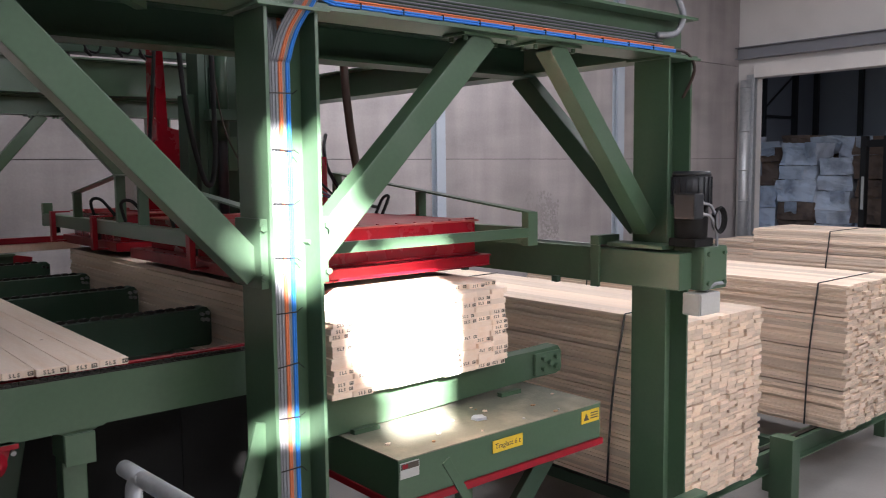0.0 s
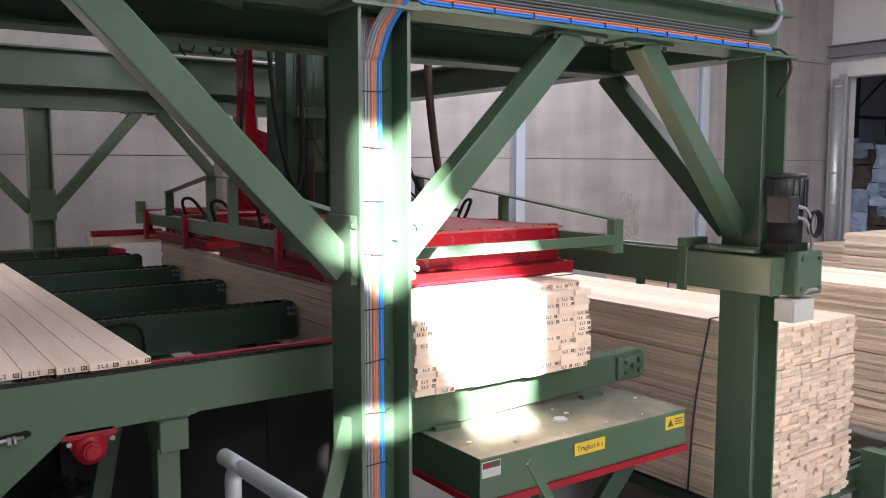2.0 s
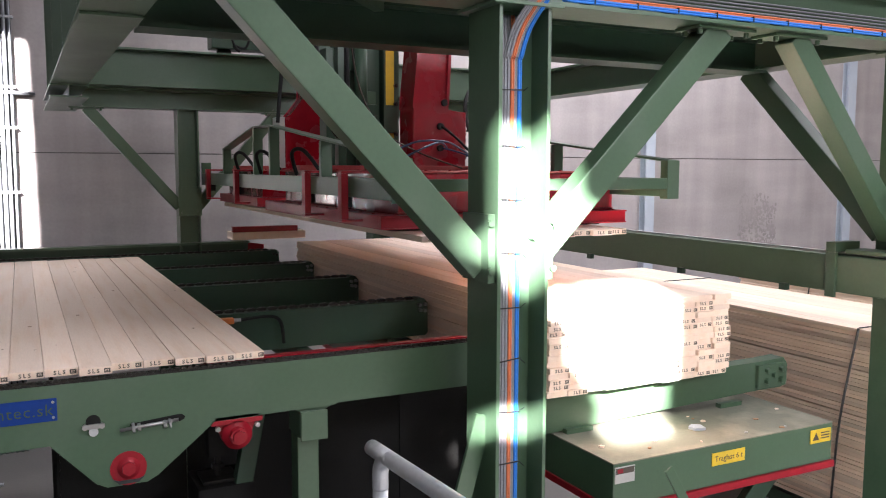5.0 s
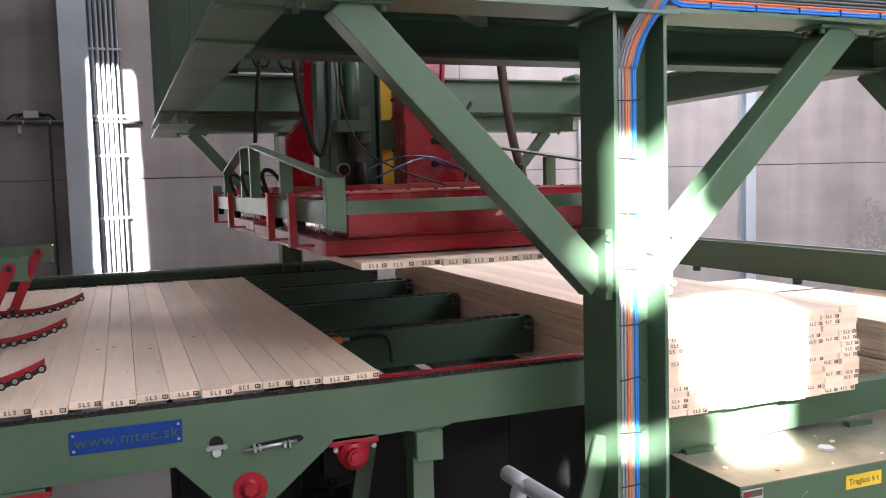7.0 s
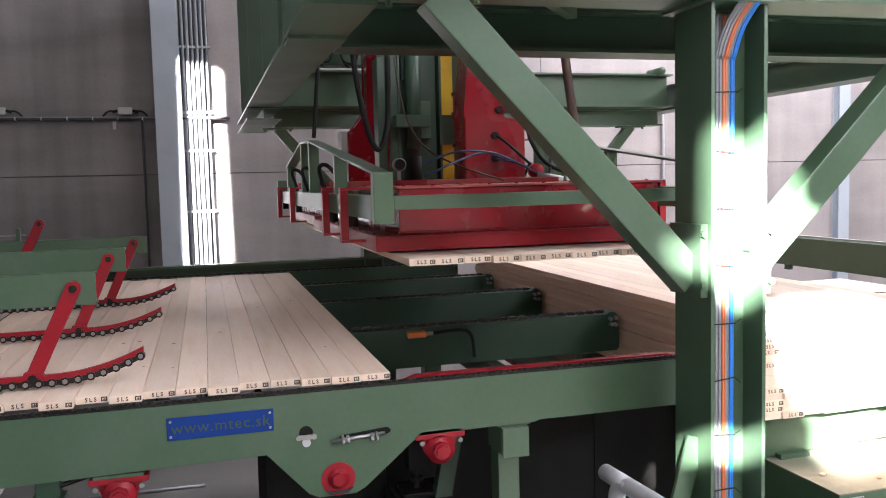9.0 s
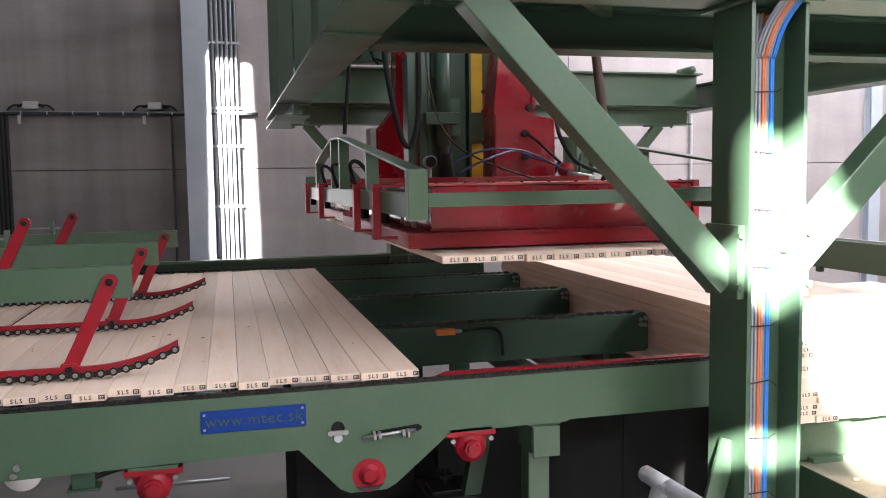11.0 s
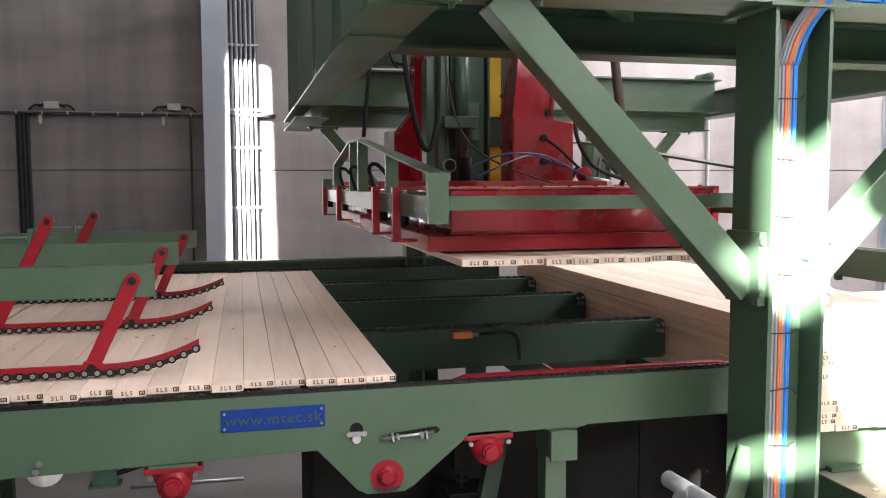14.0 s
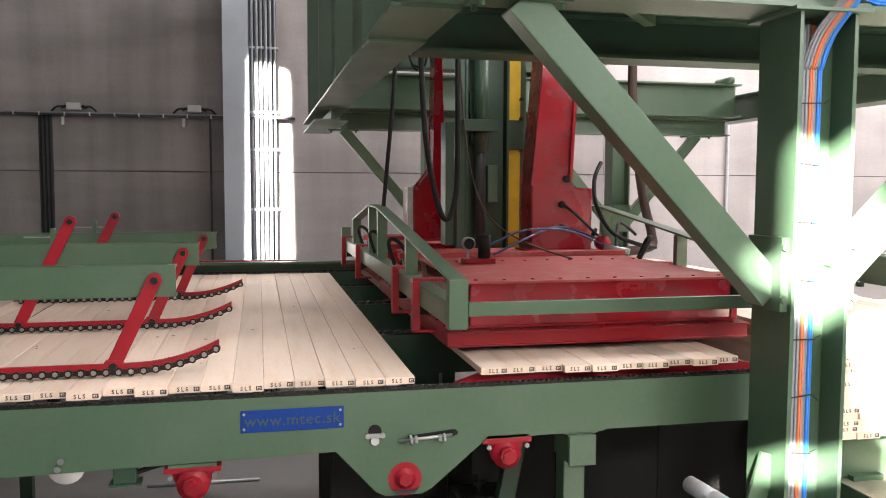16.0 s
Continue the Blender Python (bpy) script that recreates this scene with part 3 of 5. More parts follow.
def post_cables():
    """Cable bundle in the open web of the post, then along the beam's lower flange."""
    c = thing("cable_bundle", "bundle of grey, orange and blue cables tied to the post", "cables")
    web = -0.472
    def run(x, off, r, mat, lab, top, fwd):
        x, off = x + 0.027, off + 0.045
        pts = [(x, web - off, FLOOR), (x, web - off, 2.86), (x + 0.004, web - off - 0.005, 2.98), (x + 0.035, web - 0.04 - off, 3.13), (x + 0.07, web - 0.19, 3.25), (x + 0.1, web - 0.2, 3.29), (x + 0.24, web - fwd, top), (x + 0.5, web - fwd, top), (5.75, web - fwd, top)]
        part("cable", tube(B(), pts, r, 6), mat, c, lab, True)
    for i in range(5):
        run(2.432 + i * 0.0095, 0.008 + 0.006 * (i % 2), 0.0056, GREYCABLE, "grey cable", 3.33 + i * 0.02, 0.02)
    for i in range(2):
        run(2.482 + i * 0.0105, 0.012, 0.006, ORANGE, "orange cable", 3.298 + i * 0.012, 0.12)
    for i in range(2):
        run(2.503 + i * 0.009, 0.008, 0.005, GREYCABLE, "grey cable", 3.3, 0.06 + i * 0.012)
    for i in range(2):
        run(2.524 + i * 0.011, 0.012, 0.0068, BLUECABLE, "blue cable", 3.275 + i * 0.013, 0.135)
    rnd = random.Random(3)
    for k, z in enumerate([0.62 + 0.275 * j for j in range(9)]):
        part("cable_tie", bar(B(), (2.45, web - 0.067, z + rnd.uniform(-0.008, 0.008)), (2.572, web - 0.069, z + rnd.uniform(-0.008, 0.008)), 0.006, 0.004, (0, 1, 0), 0.0), STRAP, c)
        part("cable_tie", tube(B(), [(2.572, web - 0.069, z), (2.588, web - 0.09, z + 0.02 * (-1) ** k)], 0.0022, 4), STRAP, c)
    for k in range(10):
        x = 2.95 + 0.28 * k
        part("cable_tie", box(B(), x, x + 0.004, web - 0.146, web - 0.005, 3.27, 3.3), STRAP, c)
    bm = tube(B(), [(5.7, web - 0.1, 3.29), (5.88, web - 0.14, 3.28), (5.93, web - 0.18, 3.15), (5.9, web - 0.1, 2.95)], 0.012, 8)
    part("cable", bm, BROWNHOSE, c, "brown cable end", True)
    bm = tube(B(), [(5.65, web - 0.04, 3.4), (5.8, web - 0.1, 3.42), (5.86, web - 0.12, 3.55), (5.8, web - 0.1, 3.7)], 0.025, 8)
    part("hose", bm, GREYCABLE, c, "grey corrugated hose", True)


# ---------------------------------------------------------------- boards
def board_mesh(w=PITCH - 0.0009, h=THICK - 0.0006, length=LONG, mat=None):
    bm = box(B(), 0.0003, w, 0, length, 0, h)
    es = [e for e in bm.edges if abs((e.verts[0].co - e.verts[1].co).normalized().y) > 0.9]
    bmesh.ops.bevel(bm, geom=es, offset=0.0024, segments=1, affect="EDGES")
    return mesh_of(bm, mat or WOOD, "board")


BOARD = board_mesh()
STAMP = letters("SLS", 0.027, INK, spread=1.5, bold=0.022)


def add_stamp(bd, rnd):
    """The ink stamp at the sawn end of a board."""
    shared("stamp", STAMP, bd, Matrix.Translation((0.058 + rnd.uniform(-0.008, 0.008), -0.0006, 0.017)) @ FACE_FRONT)
    shared("mark", MARK, bd, Matrix.Translation((0.112 + rnd.uniform(-0.004, 0.004), -0.0008, 0.0)))


_m = box(B(), 0, 0.028, 0, 0.001, 0.007, 0.012)
box(_m, 0, 0.028, 0, 0.001, 0.023, 0.028), box(_m, 0, 0.006, 0, 0.001, 0.012, 0.023), box(_m, 0.021, 0.028, 0, 0.001, 0.012, 0.023)
box(_m, 0.009, 0.02, 0, 0.001, 0.0135, 0.017), box(_m, 0.012, 0.017, 0, 0.001, 0.017, 0.0215)
MARK = mesh_of(_m, INK, "mark")


def knots(bd, rnd, n=4):
    for _ in range(rnd.randint(1, n)):
        bm = B()
        r = rnd.choice((0.003, 0.004, 0.006, 0.008, 0.012))
        bmesh.ops.create_circle(bm, cap_ends=True, segments=8, radius=r, matrix=Matrix.Translation((rnd.uniform(0.02, 0.12), rnd.uniform(0.2, 4.8), THICK - 0.0003)) @ Matrix.Diagonal((1, 1.5, 1, 1)))
        part("knot", bm, KNOT, bd)


def layer(name, label, count, at, seed, stamped=True, uneven=0.03, knotty=True, gap=0.0, split=0):
    rnd = random.Random(seed)
    ly = thing(name, label, "lumber", at=at)
    for i in range(count):
        wide = 1 - rnd.choice((0.002, 0.004, 0.008, 0.02))
        jut = rnd.uniform(-uneven, uneven) * (1.7 if rnd.random() < 0.2 else 1)
        b = shared("board", BOARD, ly, Matrix.Translation((i * PITCH - (gap if i < split else 0), jut, rnd.uniform(0, 0.002))) @ Euler((0, 0, rnd.uniform(-0.0007, 0.0007))).to_matrix().to_4x4() @ Matrix.Diagonal((wide, 1, 1, 1)))
        if stamped:
            add_stamp(b, rnd)
        if knotty:
            knots(b, rnd)
    return ly


def stack(name, label, x, y, z, layers, group="", seed=1, mat=None, own=300, uneven=0.02, shift=0.0, columns=10, length=LONG, stamped=False, loose=0.003):
    """Piled boards: the upper ones are parts of their own, the rest one joined mesh."""
    rnd = random.Random(seed)
    st = thing(name, label, "lumber stack", group, at=pose(x, y, z))
    me = BOARD if mat is None else board_mesh(h=THICK - 0.0035, mat=mat, length=length)
    batten = {int(layers * q) for q in (0.3, 0.55, 0.8)} if layers > 30 else set()
    lift = 0.0
    rest = B()
    for j in range(layers):
        dx = rnd.uniform(-shift, shift)
        if j in batten:
            lift += 0.011
        for i in range(columns):
            px, py = i * PITCH + dx + rnd.uniform(-loose, loose) * 0.5 + (rnd.choice((0, 0, loose)) if i > columns / 2 else 0), rnd.uniform(-uneven, uneven)
            if (layers - 1 - j) * columns + i < own:
                bd = shared("board", me, st, Matrix.Translation((px, py, j * THICK + lift)))
                if stamped and rnd.random() < 0.45:
                    add_stamp(bd, rnd)
            else:
                box(rest, px + 0.001, px + PITCH - 0.002, py, py + length, j * THICK + lift, (j + 1) * THICK + lift - 0.0035)
    if len(rest.verts):
        tagged(part("core", rest, mat or WOOD, st), kind="stuff")
    else:
        rest.free()
    return st


def straps(st, height, width, ys, lean=0.12):
    for y in ys:
        bm = tube(B(), [(-0.014, y + lean, 0), (-0.02, y + lean * 0.7, height * 0.5), (-0.014, y, height + 0.004)], 0.011, 5)
        part("strap", bm, STRAP, st, "black steel strap")
        part("strap", tube(B(), [(-0.006, y, height + 0.006), (width, y, height + 0.006)], 0.006, 5), STRAP, st, "black steel strap")


# ---------------------------------------------------------------- infeed conveyor
def chain_strip(bm, x0, x1, y, z, step=0.038):
    """A roller chain lying along x, link by link."""
    n = int((x1 - x0) / step)
    for i in range(n):
        x = x0 + i * step
        w = 0.012 if i % 2 else 0.016
        for s in (-w, w - 0.004):
            prism(bm, [(x - 0.002, z - 0.012), (x + step * 0.18, z - 0.022), (x + step * 0.82, z - 0.022), (x + step + 0.002, z - 0.012), (x + step * 0.82, z - 0.003), (x + step * 0.18, z - 0.003)], "y", y + s, y + s + 0.004)
        prism(bm, [(x + step * 0.1, z - 0.01), (x + step * 0.25, z - 0.019), (x + step * 0.75, z - 0.019), (x + step * 0.9, z - 0.01), (x + step * 0.75, z), (x + step * 0.25, z)], "y", y - 0.009, y + 0.009)


def conveyor():
    c = thing("chain_conveyor", "green steel cross chain conveyor carrying boards", "conveyor")
    prof = [(-2.6, 1.43), (-2.6, 1.10), (0.355, 1.145), (0.55, 0.93), (0.6, 0.905), (0.78, 0.905), (0.83, 0.93), (1.11, 1.16), (1.5, 1.165), (1.74, 1.166), (1.76, 1.176), (2.95, 1.176), (2.95, 1.43)]
    beam = part("side_beam", prism(B(), prof, "y", 0.0, 0.014), GREEN, c)
    part("flange", box(B(), -2.6, 2.95, 0.0145, 0.1, 1.412, 1.43, 0.002), GREEN, beam)
    part("inner_plate", box(B(), -2.6, 2.95, 0.1, 0.112, 1.18, 1.43, 0.002), GREEN, beam)
    part("chain_rail", box(B(), -2.6, 2.95, 0.002, 0.06, 1.4305, 1.436), CHAINSTEEL, beam)
    bm = B()
    chain_strip(bm, -2.6, 2.9, 0.022, CHAIN, 0.032)
    tagged(part("chain", bm, CHAINSTEEL, c), kind="stuff")
    # name plate
    plate = part("name_plate", box(B(), -0.095, 0.393, -0.006, -0.0005, 1.264, 1.372, 0.003), BLUEPAINT, c, "blue enamel plate with raised letters")
    shared("letters", letters("www.mtec.sk", 0.077, GOLD, spread=1.08, bold=-0.006), plate, Matrix.Translation((0.15, -0.0075, 1.317)) @ FACE_FRONT)
    part("rivet", bolts(B(), [(x, -0.006, z) for x in (-0.078, 0.376) for z in (1.282, 1.354)], 0.007, 0.004), STEEL, plate)
    # chain tensioner: slot, threaded rod, nuts
    t = part("tensioner", rod(B(), (0.66, -0.02, 1.183), (0.93, -0.02, 1.2), 0.009, 8), STEEL, c, "bright threaded rod with nuts in a slot", True)
    # flat dark shape puts the slot's inner shade on the beam
    part("slot", prism(B(), [(0.71, 1.175), (0.94, 1.187), (0.96, 1.195), (0.965, 1.208), (0.95, 1.222), (0.93, 1.222), (0.71, 1.203)], "y", -0.003, 0.002), DARK, t)
    for x, r, w in ((0.715, 0.026, 0.012), (0.74, 0.02, 0.014), (0.86, 0.02, 0.014), (0.885, 0.024, 0.01)):
        part("nut", rod(B(), (x, -0.02, 1.187), (x + w, -0.02, 1.188), r, 6), STEEL, t)
    k = part("clip", box(B(), 0.512, 0.578, -0.014, -0.0005, 1.203, 1.226, 0.003), STEEL, c, "bright steel clip over a round hole")
    # flat dark disc stands for the shade inside the hole
    part("hole", rod(B(), (0.545, 0.004, 1.236), (0.545, -0.0012, 1.236), 0.033, 24), DARK, k)
    part("disc", rod(B(), (0.545, -0.0005, 1.188), (0.545, -0.011, 1.188), 0.021, 18), GALV, k)
    for x in (0.508, 0.582):
        part("nut", rod(B(), (x, -0.0005, 1.216), (x, -0.02, 1.216), 0.014, 6), STEEL, k)
    # turning roller in the dip of the side beam
    r = part("roller", rod(B(), (0.695, -0.012, 0.99), (0.695, 0.1, 0.99), 0.052, 20), RED, c, "red painted return roller", True)
    part("disc", rod(B(), (0.695, -0.003, 0.987), (0.695, 0.004, 0.987), 0.084, 28), RED, r)
    part("boss", rod(B(), (0.695, -0.03, 0.99), (0.695, -0.012, 0.99), 0.034, 6), RED, r)
    part("lip", prism(B(), [(0.625, 0.94), (0.65, 0.915), (0.74, 0.915), (0.765, 0.94), (0.74, 0.93), (0.65, 0.93)], "y", -0.012, -0.0035), GREY, r)
    # pillow blocks under the beam
    for x, z in ((-0.315, 1.03), (1.222, 1.075), (-1.9, 1.0)):
        p = part("bearing_block", box(B(), x - 0.13, x + 0.13, 0.0, 0.1, z + 0.058, z + 0.085, 0.004), RED, c, "red cast bearing block on its bracket")
        part("housing", rod(B(), (x, 0.0, z), (x, 0.09, z), 0.075, 24), RED, p, smooth=True)
        part("yoke", prism(B(), [(x - 0.1, z + 0.06), (x - 0.07, z - 0.03), (x - 0.04, z - 0.07), (x + 0.04, z - 0.07), (x + 0.07, z - 0.03), (x + 0.1, z + 0.06)], "y", 0.03, 0.08), RED, p)
        part("cap", rod(B(), (x, -0.035, z), (x, 0.0, z), 0.045, 8), RED, p)
        part("boss", rod(B(), (x, -0.05, z), (x, -0.034, z), 0.034, 6), RED, p)
        part("bolt", bolts(B(), [(x - 0.1, 0.0, z + 0.045), (x + 0.1, 0.0, z + 0.045)], 0.013, 0.02), STEEL, p)
        part("bracket", box(B(), x - 0.11, x + 0.11, 0.0, 0.1, z + 0.085, z + 0.1), GREEN, p)
    for x, z in ((-0.885, 1.185), (-0.9, 1.15)):
        part("bolt", bolts(B(), [(x, 0.0, z)], 0.016, 0.02), STEEL, c)
    part("pulley", rod(B(), (-0.87, 0.016, 1.15), (-0.87, 0.04, 1.15), 0.082, 20), WHITEPANEL, c, "white plastic pulley", True)
    bk = part("bracket", box(B(), -0.67, -0.57, 0.02, 0.1, 1.05, 1.16, 0.004), DARKGREEN, c, "dark hanging bracket with a pull rod")
    part("rod", rod(B(), (-0.57, 0.06, 1.09), (-0.44, 0.06, 1.125), 0.012, 8), CHAINSTEEL, bk)
    part("foot", box(B(), -0.69, -0.55, 0.01, 0.11, 1.04, 1.05), DARKGREEN, bk)
    # legs
    for x in (1.62, -2.2):
        l_ = part("leg", box(B(), x - 0.055, x + 0.065, 0.1, 0.22, FLOOR, 1.02, 0.006), GREEN, c)
        part("collar", box(B(), x - 0.067, x + 0.08, -0.012, 0.0, 0.99, 1.15, 0.004), GREEN, l_)
        part("collar", box(B(), x - 0.067, x + 0.08, 0.0145, 0.22, 1.0, 1.15, 0.006), GREEN, l_)
        part("cap", prism(B(), [(x - 0.12, 1.1785), (x - 0.075, 1.151), (x + 0.085, 1.151), (x + 0.14, 1.1785)], "y", 0.0145, 0.1), GREEN, l_)
    # inner and far beams take the darker green, shade put into the colour
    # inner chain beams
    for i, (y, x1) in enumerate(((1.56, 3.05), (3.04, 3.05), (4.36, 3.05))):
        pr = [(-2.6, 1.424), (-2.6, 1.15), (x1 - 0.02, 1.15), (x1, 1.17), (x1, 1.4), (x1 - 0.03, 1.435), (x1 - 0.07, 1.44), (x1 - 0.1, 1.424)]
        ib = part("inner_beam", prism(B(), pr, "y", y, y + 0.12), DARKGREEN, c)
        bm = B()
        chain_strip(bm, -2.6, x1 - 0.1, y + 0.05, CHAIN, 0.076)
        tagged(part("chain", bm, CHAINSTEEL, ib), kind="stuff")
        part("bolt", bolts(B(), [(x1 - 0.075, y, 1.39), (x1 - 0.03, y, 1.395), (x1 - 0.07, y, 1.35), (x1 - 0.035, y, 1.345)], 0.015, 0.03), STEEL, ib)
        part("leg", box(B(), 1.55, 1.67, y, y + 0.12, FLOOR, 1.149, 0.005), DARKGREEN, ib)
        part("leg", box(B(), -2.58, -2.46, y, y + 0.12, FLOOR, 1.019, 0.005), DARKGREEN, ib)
        if i == 0:
            sp = part("sensor", box(B(), 1.42, 1.55, y - 0.08, y - 0.02, 1.37, 1.41, 0.006), ORANGEPLUG, ib, "orange light barrier on a bracket")
            part("connector", rod(B(), (1.55, y - 0.05, 1.39), (1.6, y - 0.05, 1.39), 0.014, 8), STEEL, sp)
            part("cable", tube(B(), [(1.6, y - 0.05, 1.39), (1.8, y - 0.05, 1.4), (1.88, y - 0.05, 1.35), (1.9, y - 0.05, 1.2)], 0.012, 6), RUBBER, sp)
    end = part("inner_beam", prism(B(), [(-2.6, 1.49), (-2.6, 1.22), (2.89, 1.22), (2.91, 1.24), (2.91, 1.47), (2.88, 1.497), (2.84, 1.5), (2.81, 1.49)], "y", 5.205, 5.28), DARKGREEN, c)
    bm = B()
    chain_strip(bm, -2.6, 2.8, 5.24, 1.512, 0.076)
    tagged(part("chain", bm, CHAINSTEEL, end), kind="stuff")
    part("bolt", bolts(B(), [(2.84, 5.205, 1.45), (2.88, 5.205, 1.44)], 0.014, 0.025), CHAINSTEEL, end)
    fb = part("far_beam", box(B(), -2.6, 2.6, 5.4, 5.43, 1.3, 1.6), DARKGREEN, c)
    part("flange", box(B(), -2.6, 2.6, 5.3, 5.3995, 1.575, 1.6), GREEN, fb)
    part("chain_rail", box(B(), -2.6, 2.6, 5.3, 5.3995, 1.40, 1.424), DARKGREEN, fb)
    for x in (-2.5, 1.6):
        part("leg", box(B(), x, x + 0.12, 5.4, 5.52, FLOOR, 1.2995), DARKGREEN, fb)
    # black sheets added to paint the deep shade below the boards
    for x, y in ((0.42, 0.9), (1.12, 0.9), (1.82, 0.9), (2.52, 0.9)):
        part("guard_panel", box(B(), x, x + 0.695, y, y + 0.02, FLOOR, 1.12, 0.003), DARK, c, "black sheet added as the shade under the conveyor")
    part("guard_panel", box(B(), 0.4, 0.4195, 0.9, 1.9, FLOOR, 1.12, 0.003), DARK, c, "black sheet added as the shade under the conveyor")
    part("cross_member", box(B(), -2.55, -2.45, 0.12, 5.4, 1.02, 1.14), DARKGREEN, c)
    part("cross_member", box(B(), 2.0, 2.1, 0.95, 5.4, 1.0, 1.14), DARKGREEN, c)
    for y in (0.5,):
        part("strut", bar(B(), (1.0, y, FLOOR), (1.45, y, 1.1), 0.1, 0.08, (0, 1, 0)), DARKGREEN, c)
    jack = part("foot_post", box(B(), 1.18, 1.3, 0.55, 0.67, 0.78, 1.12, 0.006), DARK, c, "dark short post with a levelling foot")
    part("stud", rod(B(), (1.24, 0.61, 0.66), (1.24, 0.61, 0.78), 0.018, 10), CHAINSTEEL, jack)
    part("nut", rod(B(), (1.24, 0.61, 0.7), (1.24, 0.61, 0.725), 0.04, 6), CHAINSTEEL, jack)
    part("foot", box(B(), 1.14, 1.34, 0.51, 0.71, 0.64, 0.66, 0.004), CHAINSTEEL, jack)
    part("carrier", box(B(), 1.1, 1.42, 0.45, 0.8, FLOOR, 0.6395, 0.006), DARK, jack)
    return c


def lift_bars():
    b = thing("lifting_rails", "red lifting rails between the conveyor chains", "lifting rail")
    for y, up in ((0.135, 0), (1.7, -0.018), (3.22, -0.018), (4.52, -0.018), (5.32, 0.05), (5.45, 0.14)):
        x0 = 0.98
        pr = [(x0, up), (x0 + 0.16, up + 0.055), (2.6, up + 0.055), (2.8, up + 0.02), (2.8, up - 0.06), (x0, up - 0.06)]
        part("rail", prism(B(), pr, "y", y, y + 0.05), RED, b)
    part("rail", prism(B(), [(-2.6, 0.1), (-2.6, 0.195), (0.38, 0.195), (0.5, 0.17), (0.5, 0.1)], "y", 5.45, 5.5), RED, b)
    return b


def hold_down():
    """Green bars above the boards, each with a red arm and a curved roller-chain shoe."""
    for i, (y, xe, z0, z1) in enumerate(((0.32, -0.405, 1.88, 2.037), (1.72, -0.386, 1.905, 2.055), (3.12, -0.34, 1.914, 2.05))):
        h = thing("hold_down_arm", "green hold-down bar with red roller chain shoe over the boards", "hold-down", "hold-down arms")
        ch = [(y + 0.02, z0), (y + 0.1, z0), (y + 0.1, z0 + 0.012), (y + 0.03, z0 + 0.012), (y + 0.03, z1 - 0.012), (y + 0.1, z1 - 0.012), (y + 0.1, z1), (y + 0.02, z1)]
        part("bar", prism(B(), ch, "x", -3.2, xe), GREEN, h)
        for k, mat in enumerate((RED, RED) if i else (RED,)):
            px, pz = (xe - 0.1, z0 + 0.085) if k == 0 else ((-1.17, 2.2) if i == 1 else (-1.12, 2.18))
            fx, fz = (px - 0.2, 1.545) if k == 0 else (px - 0.32, 1.545)
            arm = part("arm", bar(B(), (fx, y, fz), (px, y, pz), 0.07, 0.02, (0, 1, 0), 0.004), mat, h)
            part("pin", rod(B(), (px, y - 0.025, pz), (px, y + 0.03, pz), 0.019, 12), CHAINSTEEL, arm)
            part("eye", rod(B(), (px, y - 0.013, pz), (px, y + 0.013, pz), 0.0365, 16), mat, arm)
            part("pin", rod(B(), (fx, y - 0.025, fz), (fx, y + 0.03, fz), 0.019, 12), CHAINSTEEL, arm)
        if i:
            cl = part("clamp", box(B(), -1.3, -1.27, y + 0.03, y + 0.07, z1, z1 + 0.1, 0.004), GREEN, h)
            part("stud", rod(B(), (-1.46, y + 0.05, z1 + 0.045), (-1.2, y + 0.05, z1 + 0.045), 0.006, 6), STEEL, cl)
            for k in (-1.31, -1.25):
                part("nut", rod(B(), (k, y + 0.05, z1 + 0.045), (k + 0.012, y + 0.05, z1 + 0.045), 0.013, 6), STEEL, cl)
        fx, fz = xe - 0.3, 1.515
        pts = []
        for k in range(61):
            s = k / 60
            x = fx - 1.25 + s * 1.755
            lift = max(0.0, (x - fx - 0.08)) ** 2 * 0.58
            pts.append((x, fz + lift))
        bm = B()
        for (xa, za), (xb, zb_) in zip(pts, pts[1:]):
            prism(bm, [(xa, za), (xb, zb_), (xb, zb_ + 0.042), (xa, za + 0.042)], "y", y - 0.012, y + 0.012)
        bmesh.ops.remove_doubles(bm, verts=bm.verts, dist=0.0005)
        shoe = part("shoe", bm, RED, h)
        part("lug", prism(B(), [(fx - 0.05, fz + 0.03), (fx - 0.035, fz + 0.06), (fx + 0.03, fz + 0.06), (fx + 0.06, fz + 0.035)], "y", y - 0.018, y + 0.018), RED, shoe)
        d = 0.0
        roll, link = B(), B()
        for (xa, za), (xb, zb_) in zip(pts, pts[1:]):
            d += xb - xa
            if d > 0.058:
                d -= 0.058
                q = d / (xb - xa)
                x, z = xb - q * (xb - xa), zb_ - q * (zb_ - za) + 0.002
                rod(link, (x, y - 0.018, z), (x, y + 0.018, z), 0.0215, 12)
                rod(roll, (x, y - 0.024, z), (x, y + 0.024, z), 0.0125, 6)
        for (xa, za), (xb, zb_) in zip(pts[2:], pts[3:]):
            prism(link, [(xa, za - 0.012), (xb, zb_ - 0.012), (xb, zb_ + 0.014), (xa, za + 0.014)], "y", y - 0.0145, y + 0.0145)
        tagged(part("chain", link, CHAINSTEEL, shoe), kind="stuff")
        tagged(part("chain_roller", roll, CAPSTEEL, shoe), kind="stuff")


